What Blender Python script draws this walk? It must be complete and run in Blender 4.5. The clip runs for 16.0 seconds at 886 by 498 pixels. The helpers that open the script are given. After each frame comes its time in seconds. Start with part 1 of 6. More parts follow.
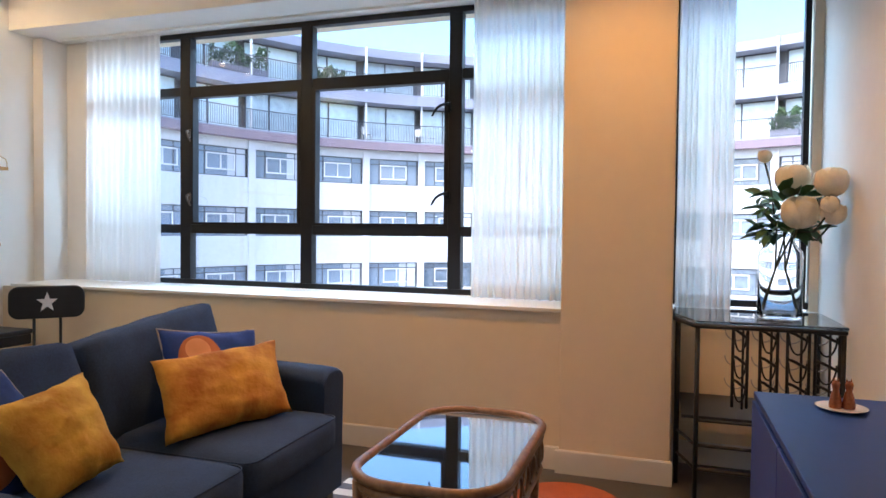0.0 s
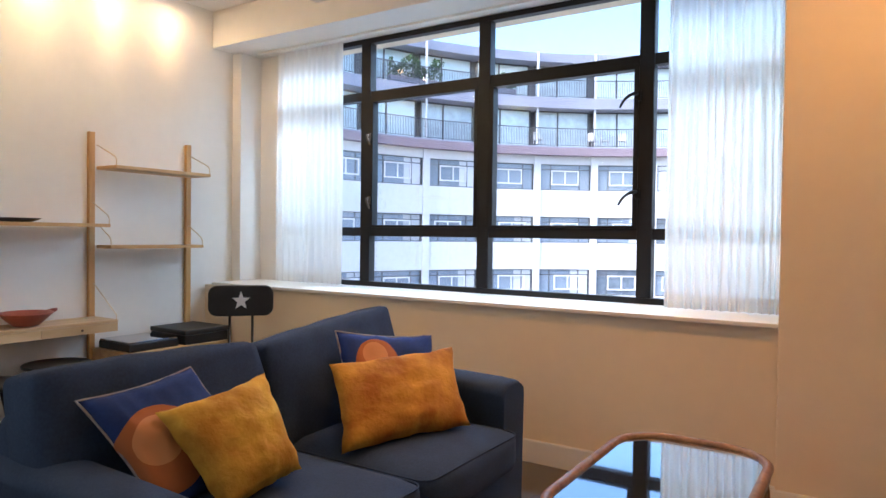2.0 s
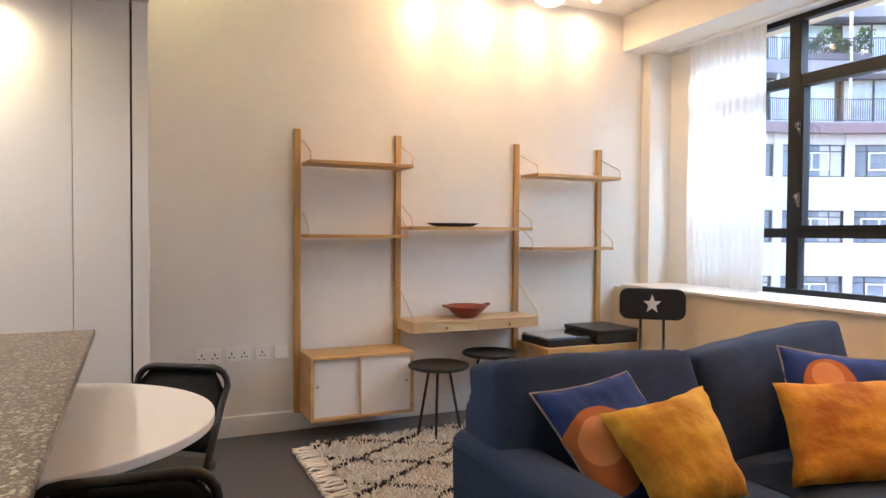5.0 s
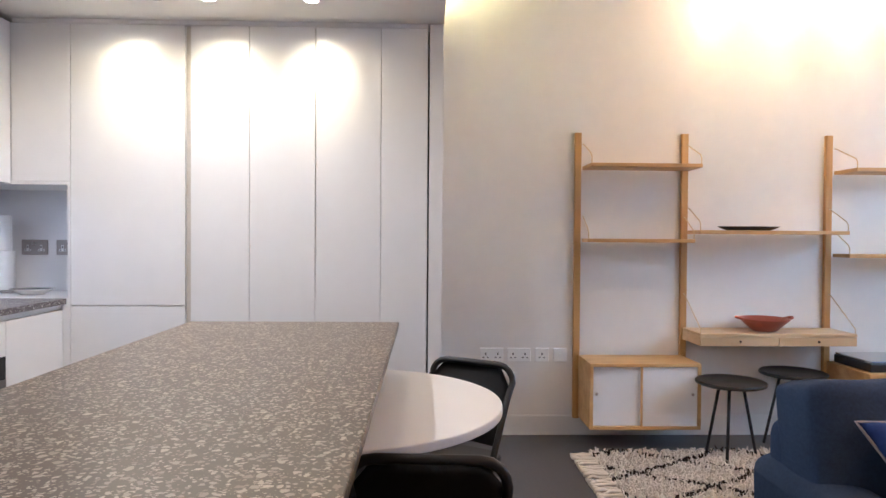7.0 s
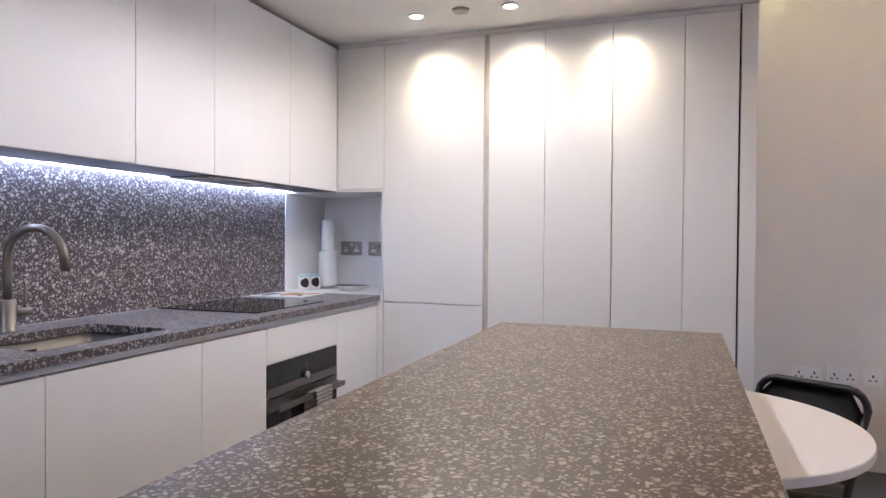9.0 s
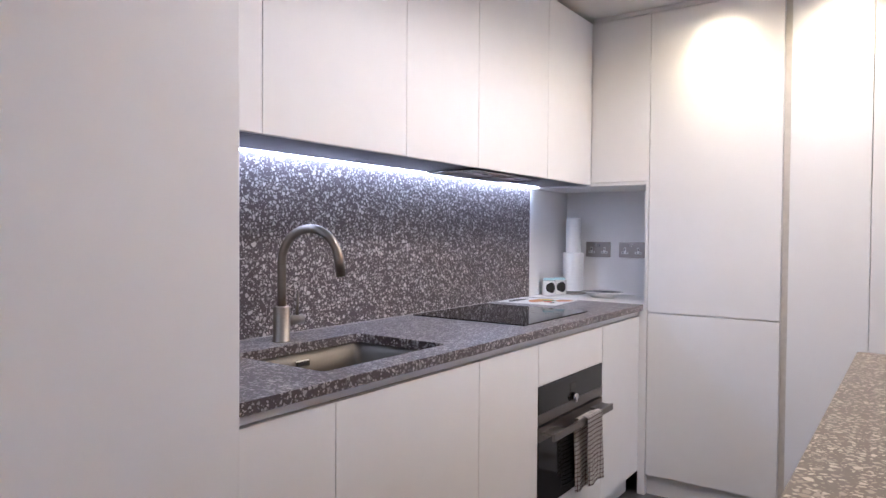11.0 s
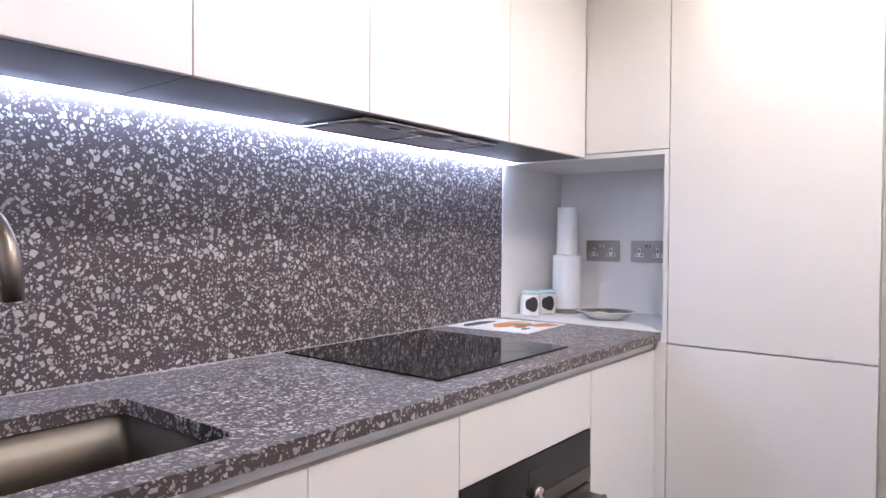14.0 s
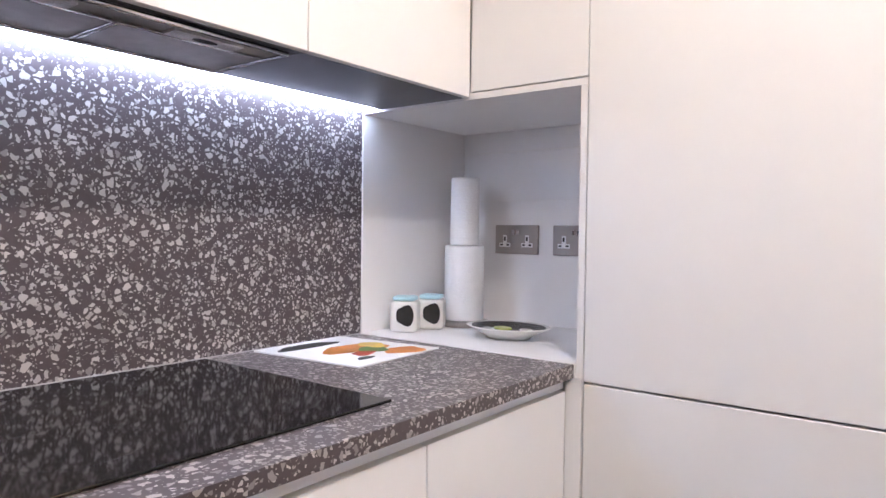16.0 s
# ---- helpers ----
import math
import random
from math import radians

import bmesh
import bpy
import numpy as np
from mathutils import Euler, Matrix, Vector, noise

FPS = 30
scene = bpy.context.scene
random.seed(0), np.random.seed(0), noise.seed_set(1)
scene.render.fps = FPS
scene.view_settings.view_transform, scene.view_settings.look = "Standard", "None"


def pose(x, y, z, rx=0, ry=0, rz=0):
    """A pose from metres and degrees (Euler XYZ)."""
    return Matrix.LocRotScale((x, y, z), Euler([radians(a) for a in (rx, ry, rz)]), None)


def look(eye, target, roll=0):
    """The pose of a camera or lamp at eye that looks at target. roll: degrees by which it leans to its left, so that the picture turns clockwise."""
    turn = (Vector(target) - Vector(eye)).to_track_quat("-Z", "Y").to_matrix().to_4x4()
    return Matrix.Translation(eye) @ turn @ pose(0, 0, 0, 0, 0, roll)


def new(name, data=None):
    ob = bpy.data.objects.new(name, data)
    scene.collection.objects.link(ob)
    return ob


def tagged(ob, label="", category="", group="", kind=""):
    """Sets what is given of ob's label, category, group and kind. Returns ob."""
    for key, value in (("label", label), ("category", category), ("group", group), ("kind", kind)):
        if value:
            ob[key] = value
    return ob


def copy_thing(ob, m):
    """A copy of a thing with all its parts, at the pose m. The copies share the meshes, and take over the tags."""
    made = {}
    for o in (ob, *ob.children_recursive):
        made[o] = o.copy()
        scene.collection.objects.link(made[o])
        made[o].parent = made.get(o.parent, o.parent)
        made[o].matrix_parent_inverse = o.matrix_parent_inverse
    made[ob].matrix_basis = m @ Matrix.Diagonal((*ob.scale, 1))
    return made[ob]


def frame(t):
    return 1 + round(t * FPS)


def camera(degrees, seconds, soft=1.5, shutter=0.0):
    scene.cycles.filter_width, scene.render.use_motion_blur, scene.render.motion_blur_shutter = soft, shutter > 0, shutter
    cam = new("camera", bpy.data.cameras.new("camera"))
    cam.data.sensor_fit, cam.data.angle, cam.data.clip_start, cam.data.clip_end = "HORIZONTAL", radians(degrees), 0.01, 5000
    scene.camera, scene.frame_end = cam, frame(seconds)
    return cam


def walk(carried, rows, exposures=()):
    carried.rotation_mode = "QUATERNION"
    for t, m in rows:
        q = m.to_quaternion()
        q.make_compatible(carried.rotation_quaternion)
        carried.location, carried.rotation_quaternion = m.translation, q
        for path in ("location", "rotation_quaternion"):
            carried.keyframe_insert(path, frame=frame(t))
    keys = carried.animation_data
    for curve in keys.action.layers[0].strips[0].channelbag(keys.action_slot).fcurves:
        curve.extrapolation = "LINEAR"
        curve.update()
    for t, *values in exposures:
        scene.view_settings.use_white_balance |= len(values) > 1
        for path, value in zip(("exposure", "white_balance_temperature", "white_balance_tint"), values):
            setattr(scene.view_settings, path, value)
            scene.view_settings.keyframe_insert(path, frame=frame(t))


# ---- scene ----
cam = camera(67.1, 16.0)
PATH = [
    (0, (-0.013, 0.768, 1.276), (-0.641, 2.666, 1.221), 0.6),
    (0.5, (-0.074, 0.859, 1.268), (-0.749, 2.741, 1.215), 0.6),
    (1, (-0.115, 0.917, 1.269), (-0.888, 2.761, 1.217), 0.6),
    (1.5, (-0.153, 0.956, 1.258), (-1.07, 2.733, 1.212), 0.6),
    (2, (-0.175, 0.973, 1.25), (-1.257, 2.654, 1.209), 0.7),
    (2.5, (-0.198, 0.962, 1.251), (-1.416, 2.547, 1.211), 0.7),
    (3, (-0.222, 0.929, 1.258), (-1.546, 2.427, 1.218), 0.8),
    (3.5, (-0.258, 0.92, 1.257), (-1.699, 2.307, 1.215), 0.8),
    (4, (-0.284, 0.911, 1.267), (-1.878, 2.118, 1.219), 0.6),
    (6.5, (-0.34, 0.893, 1.242), (-2.321, 1.167, 1.205), 0.4),
    (7, (-0.347, 0.876, 1.24), (-2.346, 0.929, 1.207), 0.4),
    (7.5, (-0.361, 0.853, 1.234), (-2.353, 0.682, 1.205), 0.4),
    (8, (-0.367, 0.817, 1.239), (-2.333, 0.448, 1.208), 0.4),
    (8.5, (-0.378, 0.75, 1.244), (-2.306, 0.218, 1.211), 0.5),
    (9, (-0.391, 0.648, 1.243), (-2.272, -0.028, 1.209), 0.4),
    (9.5, (-0.379, 0.539, 1.244), (-2.207, -0.272, 1.211), 0.6),
    (10, (-0.422, 0.403, 1.256), (-2.174, -0.562, 1.216), 0.5),
    (12.5, (-1.044, -0.124, 1.232), (-2.621, -1.355, 1.192), 0.6),
    (13, (-1.238, -0.146, 1.215), (-2.817, -1.373, 1.18), 0.4),
    (13.5, (-1.433, -0.152, 1.22), (-3.006, -1.387, 1.185), 0.4),
    (14, (-1.65, -0.147, 1.225), (-3.213, -1.394, 1.188), 0.4),
    (14.5, (-1.844, -0.173, 1.212), (-3.373, -1.462, 1.171), 0.5),
    (15, (-2.078, -0.218, 1.199), (-3.586, -1.532, 1.163), 0.5),
    (15.5, (-2.306, -0.278, 1.184), (-3.828, -1.575, 1.142), 0.6),
    (16, (-2.515, -0.318, 1.193), (-4.101, -1.535, 1.14), 0.7),
]

# seconds and stops
EXPOSURES = [(0.0, 2.15, 5450, 8), (2.0, 2.2, 5600, 9), (3.5, 2.40, 6150, 11), (4.2, 2.48, 6350, 12), (6.3, 2.80, 5400, 13), (8.0, 2.68, 5300, 13), (9.5, 2.53, 5350, 17), (12.5, 2.88, 5450, 17), (15.0, 2.92, 5500, 17), (16.0, 2.92, 5650, 16)]
SKY, DAY, WASH, ROOM, KWASH, KROOM, KOVER, KFLOOD, LEDS = 0.150, 70.0, 4.0, 17.0, 3.2, 0.9, 0.9, 1.02, 4.1
walk(cam, [(t, look(eye, target, roll)) for t, eye, target, roll in PATH], EXPOSURES)

# ---- light ----
world = bpy.data.worlds.new("overcast_sky")
scene.world = world
world.use_nodes = True
wn = world.node_tree.nodes
sky = wn.new("ShaderNodeTexSky")
sky.sky_type = "NISHITA"
sky.sun_disc = False
sky.sun_elevation, sky.sun_rotation = radians(50), radians(200)
sky.dust_density, sky.air_density = 3.0, 1.0
grey = wn.new("ShaderNodeHueSaturation")
grey.inputs["Saturation"].default_value = 1.16
world.node_tree.links.new(sky.outputs[0], grey.inputs["Color"])
world.node_tree.links.new(grey.outputs[0], wn["Background"].inputs[0])
wn["Background"].inputs[1].default_value = SKY

sun_data = bpy.data.lights.new("sun", "SUN")
sun_data.energy, sun_data.angle, sun_data.color = 0.85, radians(25), (1.0, 0.97, 0.93)
sun = new("sun", sun_data)
sun.matrix_world = look((0, 0, 30), (0 + 8, 0 + 20, 30 - 26))

# added area lamp outside above the window, standing in for sky light
day_data = bpy.data.lights.new("sky_stand_in_lamp", "AREA")
day_data.shape, day_data.size, day_data.size_y = "RECTANGLE", 5.0, 0.7
day_data.energy, day_data.color = DAY, (0.66, 0.86, 1.0)
day = new("sky_stand_in_lamp", day_data)
day.matrix_world = look((-1.75, 5.45, 3.25), (-1.75, 3.6, 1.6))

# plan, in metres
WEST, FRONT, GLASS, EAST = -4.548, 4.345, 4.85, 0.78
CEIL, KCEIL, SOFFIT = 2.975, 2.335, 2.69
TALL, BACK, SOUTH = -3.78, -1.56, -0.94


# ---- materials ----
def mat(name, color, rough=0.5, metal=0.0, vary=0.08, scale=8.0, bump=0.0, bump_scale=60.0, spec=0.5, per_piece=0.0, stretch=(1, 1, 1)):
    """A surface with two scales of variation in its colour and a fine relief."""
    m = bpy.data.materials.new(name)
    m.use_nodes = True
    nt = m.node_tree
    n, l = nt.nodes, nt.links
    b = n["Principled BSDF"]
    b.inputs["Roughness"].default_value, b.inputs["Metallic"].default_value = rough, metal
    b.inputs["Specular IOR Level"].default_value = spec
    tc = n.new("ShaderNodeTexCoord")
    mp = n.new("ShaderNodeMapping")
    mp.inputs["Scale"].default_value = stretch
    l.new(tc.outputs["Object"], mp.inputs["Vector"])
    broad = n.new("ShaderNodeTexNoise")
    broad.inputs["Scale"].default_value, broad.inputs["Detail"].default_value = scale * 0.25, 3
    fine = n.new("ShaderNodeTexNoise")
    fine.inputs["Scale"].default_value, fine.inputs["Detail"].default_value = scale * 4, 4
    l.new(mp.outputs[0], broad.inputs["Vector"])
    l.new(mp.outputs[0], fine.inputs["Vector"])
    mix = n.new("ShaderNodeMix")
    mix.data_type, mix.inputs[0].default_value = "FLOAT", 0.45
    l.new(broad.outputs[0], mix.inputs[2])
    l.new(fine.outputs[0], mix.inputs[3])
    value = mix.outputs[0]
    if per_piece:
        info = n.new("ShaderNodeObjectInfo")
        add = n.new("ShaderNodeMath")
        add.operation, add.inputs[1].default_value = "MULTIPLY_ADD", per_piece
        l.new(info.outputs["Random"], add.inputs[0])
        l.new(value, add.inputs[2])
        value = add.outputs[0]
    ramp = n.new("ShaderNodeValToRGB")
    lo = [max(0.0, c * (1 - vary * 2)) for c in color]
    hi = [min(1.0, c * (1 + vary * 2)) for c in color]
    ramp.color_ramp.elements[0].color, ramp.color_ramp.elements[1].color = (*lo, 1), (*hi, 1)
    ramp.color_ramp.elements[0].position, ramp.color_ramp.elements[1].position = 0.25, 0.75
    l.new(value, ramp.inputs[0])
    l.new(ramp.outputs[0], b.inputs["Base Color"])
    rr = n.new("ShaderNodeMapRange")
    rr.inputs[3].default_value, rr.inputs[4].default_value = max(0.02, rough - 0.06), min(1.0, rough + 0.06)
    l.new(broad.outputs[0], rr.inputs[0])
    l.new(rr.outputs[0], b.inputs["Roughness"])
    if bump:
        bn = n.new("ShaderNodeTexNoise")
        bn.inputs["Scale"].default_value, bn.inputs["Detail"].default_value = bump_scale, 5
        l.new(mp.outputs[0], bn.inputs["Vector"])
        bp = n.new("ShaderNodeBump")
        bp.inputs["Strength"].default_value, bp.inputs["Distance"].default_value = bump, 0.01
        l.new(bn.outputs[0], bp.inputs["Height"])
        l.new(bp.outputs[0], b.inputs["Normal"])
    return m


def wood(name, light, dark, rough=0.45, along=(1, 1, 1), per_piece=0.0):
    """Straight-grained timber: noise stretched along the grain."""
    m = mat(name, light, rough)
    nt = m.node_tree
    n, l = nt.nodes, nt.links
    b = n["Principled BSDF"]
    tc = n.new("ShaderNodeTexCoord")
    mp = n.new("ShaderNodeMapping")
    mp.inputs["Scale"].default_value = along
    l.new(tc.outputs["Object"], mp.inputs["Vector"])
    g = n.new("ShaderNodeTexNoise")
    g.inputs["Scale"].default_value, g.inputs["Detail"].default_value, g.inputs["Distortion"].default_value = 14, 6, 0.6
    l.new(mp.outputs[0], g.inputs["Vector"])
    r = n.new("ShaderNodeValToRGB")
    r.color_ramp.elements[0].color, r.color_ramp.elements[1].color = (*dark, 1), (*light, 1)
    r.color_ramp.elements[0].position, r.color_ramp.elements[1].position = 0.3, 0.62
    l.new(g.outputs[0], r.inputs[0])
    l.new(r.outputs[0], b.inputs["Base Color"])
    bp = n.new("ShaderNodeBump")
    bp.inputs["Strength"].default_value, bp.inputs["Distance"].default_value = 0.15, 0.004
    l.new(g.outputs[0], bp.inputs["Height"])
    l.new(bp.outputs[0], b.inputs["Normal"])
    return m


def terrazzo(name, ground, chip_dark, chip_light, size, rough=0.25, spec=0.5):
    """Dark cement with broken marble chips of two sizes."""
    m = bpy.data.materials.new(name)
    m.use_nodes = True
    nt = m.node_tree
    n, l = nt.nodes, nt.links
    b = n["Principled BSDF"]
    tc = n.new("ShaderNodeTexCoord")
    wob = n.new("ShaderNodeTexNoise")
    wob.inputs["Scale"].default_value, wob.inputs["Detail"].default_value = size * 1.2, 2
    l.new(tc.outputs["Object"], wob.inputs["Vector"])
    sc = n.new("ShaderNodeVectorMath")
    sc.operation, sc.inputs[1].default_value = "MULTIPLY_ADD", (0.5 / size,) * 3
    l.new(wob.outputs["Color"], sc.inputs[0])
    l.new(tc.outputs["Object"], sc.inputs[2])
    grain = n.new("ShaderNodeTexNoise")
    grain.inputs["Scale"].default_value, grain.inputs["Detail"].default_value = 90, 4
    l.new(tc.outputs["Object"], grain.inputs["Vector"])
    base = n.new("ShaderNodeMix")
    base.data_type = "RGBA"
    base.inputs[6].default_value = (*[c * 0.75 for c in ground], 1)
    base.inputs[7].default_value = (*[c * 1.3 for c in ground], 1)
    l.new(grain.outputs[0], base.inputs[0])
    last = base.outputs[2]
    for k, (mult, lo, hi) in enumerate(((1.8, 0.09, 0.50), (1.0, 0.09, 0.41))):
        v = n.new("ShaderNodeTexVoronoi")
        gap = n.new("ShaderNodeTexVoronoi")
        gap.feature = "DISTANCE_TO_EDGE"
        for t in (v, gap):
            t.inputs["Scale"].default_value, t.inputs["Randomness"].default_value = size * mult, 1.0
            l.new(sc.outputs[0], t.inputs["Vector"])
        sep = n.new("ShaderNodeSeparateColor")
        l.new(v.outputs["Color"], sep.inputs[0])
        rad = n.new("ShaderNodeMapRange")
        rad.inputs[3].default_value, rad.inputs[4].default_value = lo, hi
        l.new(sep.outputs[0], rad.inputs[0])
        cmp = n.new("ShaderNodeMath")
        cmp.operation = "SUBTRACT"
        l.new(gap.outputs["Distance"], cmp.inputs[0])
        l.new(rad.outputs[0], cmp.inputs[1])
        mk = n.new("ShaderNodeMapRange")
        mk.inputs[1].default_value, mk.inputs[2].default_value = 0.0, 0.03
        l.new(cmp.outputs[0], mk.inputs[0])
        col = n.new("ShaderNodeMix")
        col.data_type = "RGBA"
        col.inputs[6].default_value, col.inputs[7].default_value = (*chip_dark, 1), (*chip_light, 1)
        l.new(sep.outputs[1], col.inputs[0])
        mix = n.new("ShaderNodeMix")
        mix.data_type = "RGBA"
        l.new(mk.outputs[0], mix.inputs[0])
        l.new(last, mix.inputs[6])
        l.new(col.outputs[2], mix.inputs[7])
        last = mix.outputs[2]
    l.new(last, b.inputs["Base Color"])
    b.inputs["Roughness"].default_value, b.inputs["Specular IOR Level"].default_value = rough, spec
    return m


def glass(name, color=(1, 1, 1), rough=0.0):
    m = bpy.data.materials.new(name)
    m.use_nodes = True
    b = m.node_tree.nodes["Principled BSDF"]
    b.inputs["Base Color"].default_value = (*color, 1)
    b.inputs["Transmission Weight"].default_value, b.inputs["Roughness"].default_value, b.inputs["IOR"].default_value = 1.0, rough, 1.45
    return m


def glow(name, color, strength):
    m = bpy.data.materials.new(name)
    m.use_nodes = True
    b = m.node_tree.nodes["Principled BSDF"]
    b.inputs["Base Color"].default_value = (0.8, 0.8, 0.8, 1)
    b.inputs["Emission Color"].default_value, b.inputs["Emission Strength"].default_value = (*color, 1), strength
    return m


WARM = (1.0, 0.56, 0.21)
WHITE = mat("painted_plaster", (0.80, 0.77, 0.73), 0.75, vary=0.02, scale=3, bump=0.05, bump_scale=120)
CREAM = mat("cream_wall_paint", (0.78, 0.67, 0.51), 0.85, vary=0.02, scale=3, bump=0.03, bump_scale=90)
CEILING = mat("ceiling_paint", (0.80, 0.78, 0.75), 0.85, vary=0.015, scale=3, bump=0.03, bump_scale=90)
TRIM = mat("satin_trim_paint", (0.80, 0.78, 0.74), 0.4, vary=0.02, scale=5)
LACQUER = mat("matt_white_lacquer", (0.80, 0.78, 0.76), 0.42, vary=0.012, scale=3)
CHANNEL = mat("handle_channel_aluminium", (0.72, 0.72, 0.73), 0.5, 0.1, vary=0.02)
FLOOR = mat("dark_floor_boards", (0.055, 0.052, 0.055), 0.42, vary=0.18, scale=5, bump=0.08, bump_scale=25, stretch=(1, 8, 1), per_piece=0.25)
STEELFRAME = mat("black_window_paint", (0.010, 0.010, 0.012), 0.45, vary=0.1, spec=0.3)
BRASS = mat("dark_bronze", (0.10, 0.07, 0.05), 0.4, 0.8)
GLASS_M = glass("window_glass")
OAK = wood("oiled_oak", (0.60, 0.37, 0.15), (0.44, 0.24, 0.085), 0.45, (1, 0.12, 1))
OAK_UP = wood("oiled_oak_upright", (0.58, 0.34, 0.12), (0.42, 0.22, 0.075), 0.45, (1, 1, 0.1))
OAK_PALE = wood("pale_oak", (0.64, 0.46, 0.27), (0.52, 0.35, 0.18), 0.45, (1, 0.12, 1))
BRASSWIRE = mat("brass_wire", (0.62, 0.47, 0.27), 0.35, 0.9)
NAVY = mat("blue_woven_upholstery", (0.036, 0.060, 0.120), 0.92, vary=0.16, scale=30, bump=0.35, bump_scale=420, spec=0.2)
PIPING = mat("pale_piping", (0.32, 0.30, 0.32), 0.8)
TERRA = terrazzo("dark_terrazzo", (0.074, 0.058, 0.060), (0.22, 0.20, 0.195), (0.56, 0.52, 0.50), 74.0, 0.34, 0.5)
# same stone as TERRA, with the island's warm lamplight put into the colour
TERRA_WARMLIT = terrazzo("dark_terrazzo_warm_lit", (0.096, 0.067, 0.040), (0.23, 0.185, 0.13), (0.52, 0.445, 0.34), 74.0, 0.28, 0.25)
STEEL = mat("brushed_steel", (0.25, 0.22, 0.185), 0.36, 1.0, vary=0.05, scale=20, stretch=(1, 1, 12))
SINKM = mat("dark_brushed_steel", (0.155, 0.138, 0.115), 0.44, 1.0, vary=0.05, scale=20, stretch=(1, 1, 12))
NICKEL = mat("satin_nickel", (0.42, 0.38, 0.35), 0.35, 1.0, vary=0.03)
CHROME = mat("polished_chrome", (0.75, 0.74, 0.73), 0.08, 1.0, vary=0.01)
HOBGLASS = mat("black_ceramic_glass", (0.006, 0.006, 0.007), 0.04, vary=0.01)
BLACK = mat("black_powder_coat", (0.014, 0.014, 0.015), 0.42, vary=0.1, bump=0.03)
OVENGLASS = mat("black_oven_glass", (0.008, 0.008, 0.009), 0.06, vary=0.01)
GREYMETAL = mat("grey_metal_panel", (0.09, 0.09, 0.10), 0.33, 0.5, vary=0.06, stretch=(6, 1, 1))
OVENSTEEL = mat("oven_brushed_steel", (0.22, 0.20, 0.185), 0.34, 1.0, vary=0.06, scale=20, stretch=(1, 12, 12))
LATCHM = mat("speckled_zinc", (0.62, 0.61, 0.62), 0.35, 0.7, vary=0.3, scale=90)
HOODMESH = mat("hood_filter_metal", (0.42, 0.40, 0.39), 0.42, 0.6, vary=0.15, scale=120)
PLASTIC = mat("white_plastic", (0.86, 0.85, 0.83), 0.35, vary=0.01)
DARKHOLE = mat("dark_slot", (0.02, 0.02, 0.02), 0.7)
CERAMIC = mat("white_glazed_ceramic", (0.80, 0.78, 0.74), 0.2, vary=0.02)
DARKGLAZE = mat("dark_glaze", (0.03, 0.028, 0.027), 0.25, vary=0.2)
TEALPLASTIC = mat("pale_teal_lid", (0.42, 0.62, 0.65), 0.4)
PAPER = mat("white_paper", (0.82, 0.81, 0.79), 0.85, vary=0.02, bump=0.15, bump_scale=140)
TERRACOTTA = mat("terracotta_glaze", (0.33, 0.085, 0.055), 0.3, vary=0.1)
RATTAN = wood("rattan_cane", (0.29, 0.155, 0.070), (0.16, 0.078, 0.036), 0.4, (2, 2, 2))
SMOKED = mat("smoked_table_glass", (0.010, 0.011, 0.012), 0.02, vary=0.01, spec=1.0)
SMOKED.node_tree.nodes["Principled BSDF"].inputs["Coat Weight"].default_value = 1.0
SMOKED.node_tree.nodes["Principled BSDF"].inputs["Coat Roughness"].default_value = 0.01
SMOKED.node_tree.nodes["Principled BSDF"].inputs["Coat IOR"].default_value = 1.9
SMOKED.node_tree.nodes["Principled BSDF"].inputs["IOR"].default_value = 2.0
TINTGLASS = glass("tinted_table_glass", (0.42, 0.45, 0.47))
BLUELACQ = mat("blue_lacquer", (0.012, 0.040, 0.19), 0.42, vary=0.06, scale=4, spec=0.2)
COPPER = mat("copper_glaze", (0.45, 0.16, 0.08), 0.25, 0.6, vary=0.15, scale=30)
WROUGHT = mat("wrought_iron", (0.016, 0.016, 0.018), 0.5, 0.3, vary=0.15, bump=0.1)
PETAL = mat("cream_petals", (0.84, 0.77, 0.62), 0.7, vary=0.06, scale=20)
LEAFM = mat("dark_leaf", (0.050, 0.115, 0.040), 0.5, vary=0.25, scale=30, per_piece=0.4)
STEM = mat("green_brown_stem", (0.045, 0.055, 0.025), 0.6, vary=0.2)
CLEARGLASS = glass("clear_vase_glass", (0.97, 0.99, 0.99))
CLEARGLASS.node_tree.nodes["Principled BSDF"].inputs["IOR"].default_value = 1.2
ORANGEMAT = mat("terracotta_wool", (0.45, 0.12, 0.06), 0.95, vary=0.12, scale=40, bump=0.3, bump_scale=200)
STARWHITE = mat("white_star_paint", (0.62, 0.60, 0.58), 0.6, vary=0.08, scale=30)


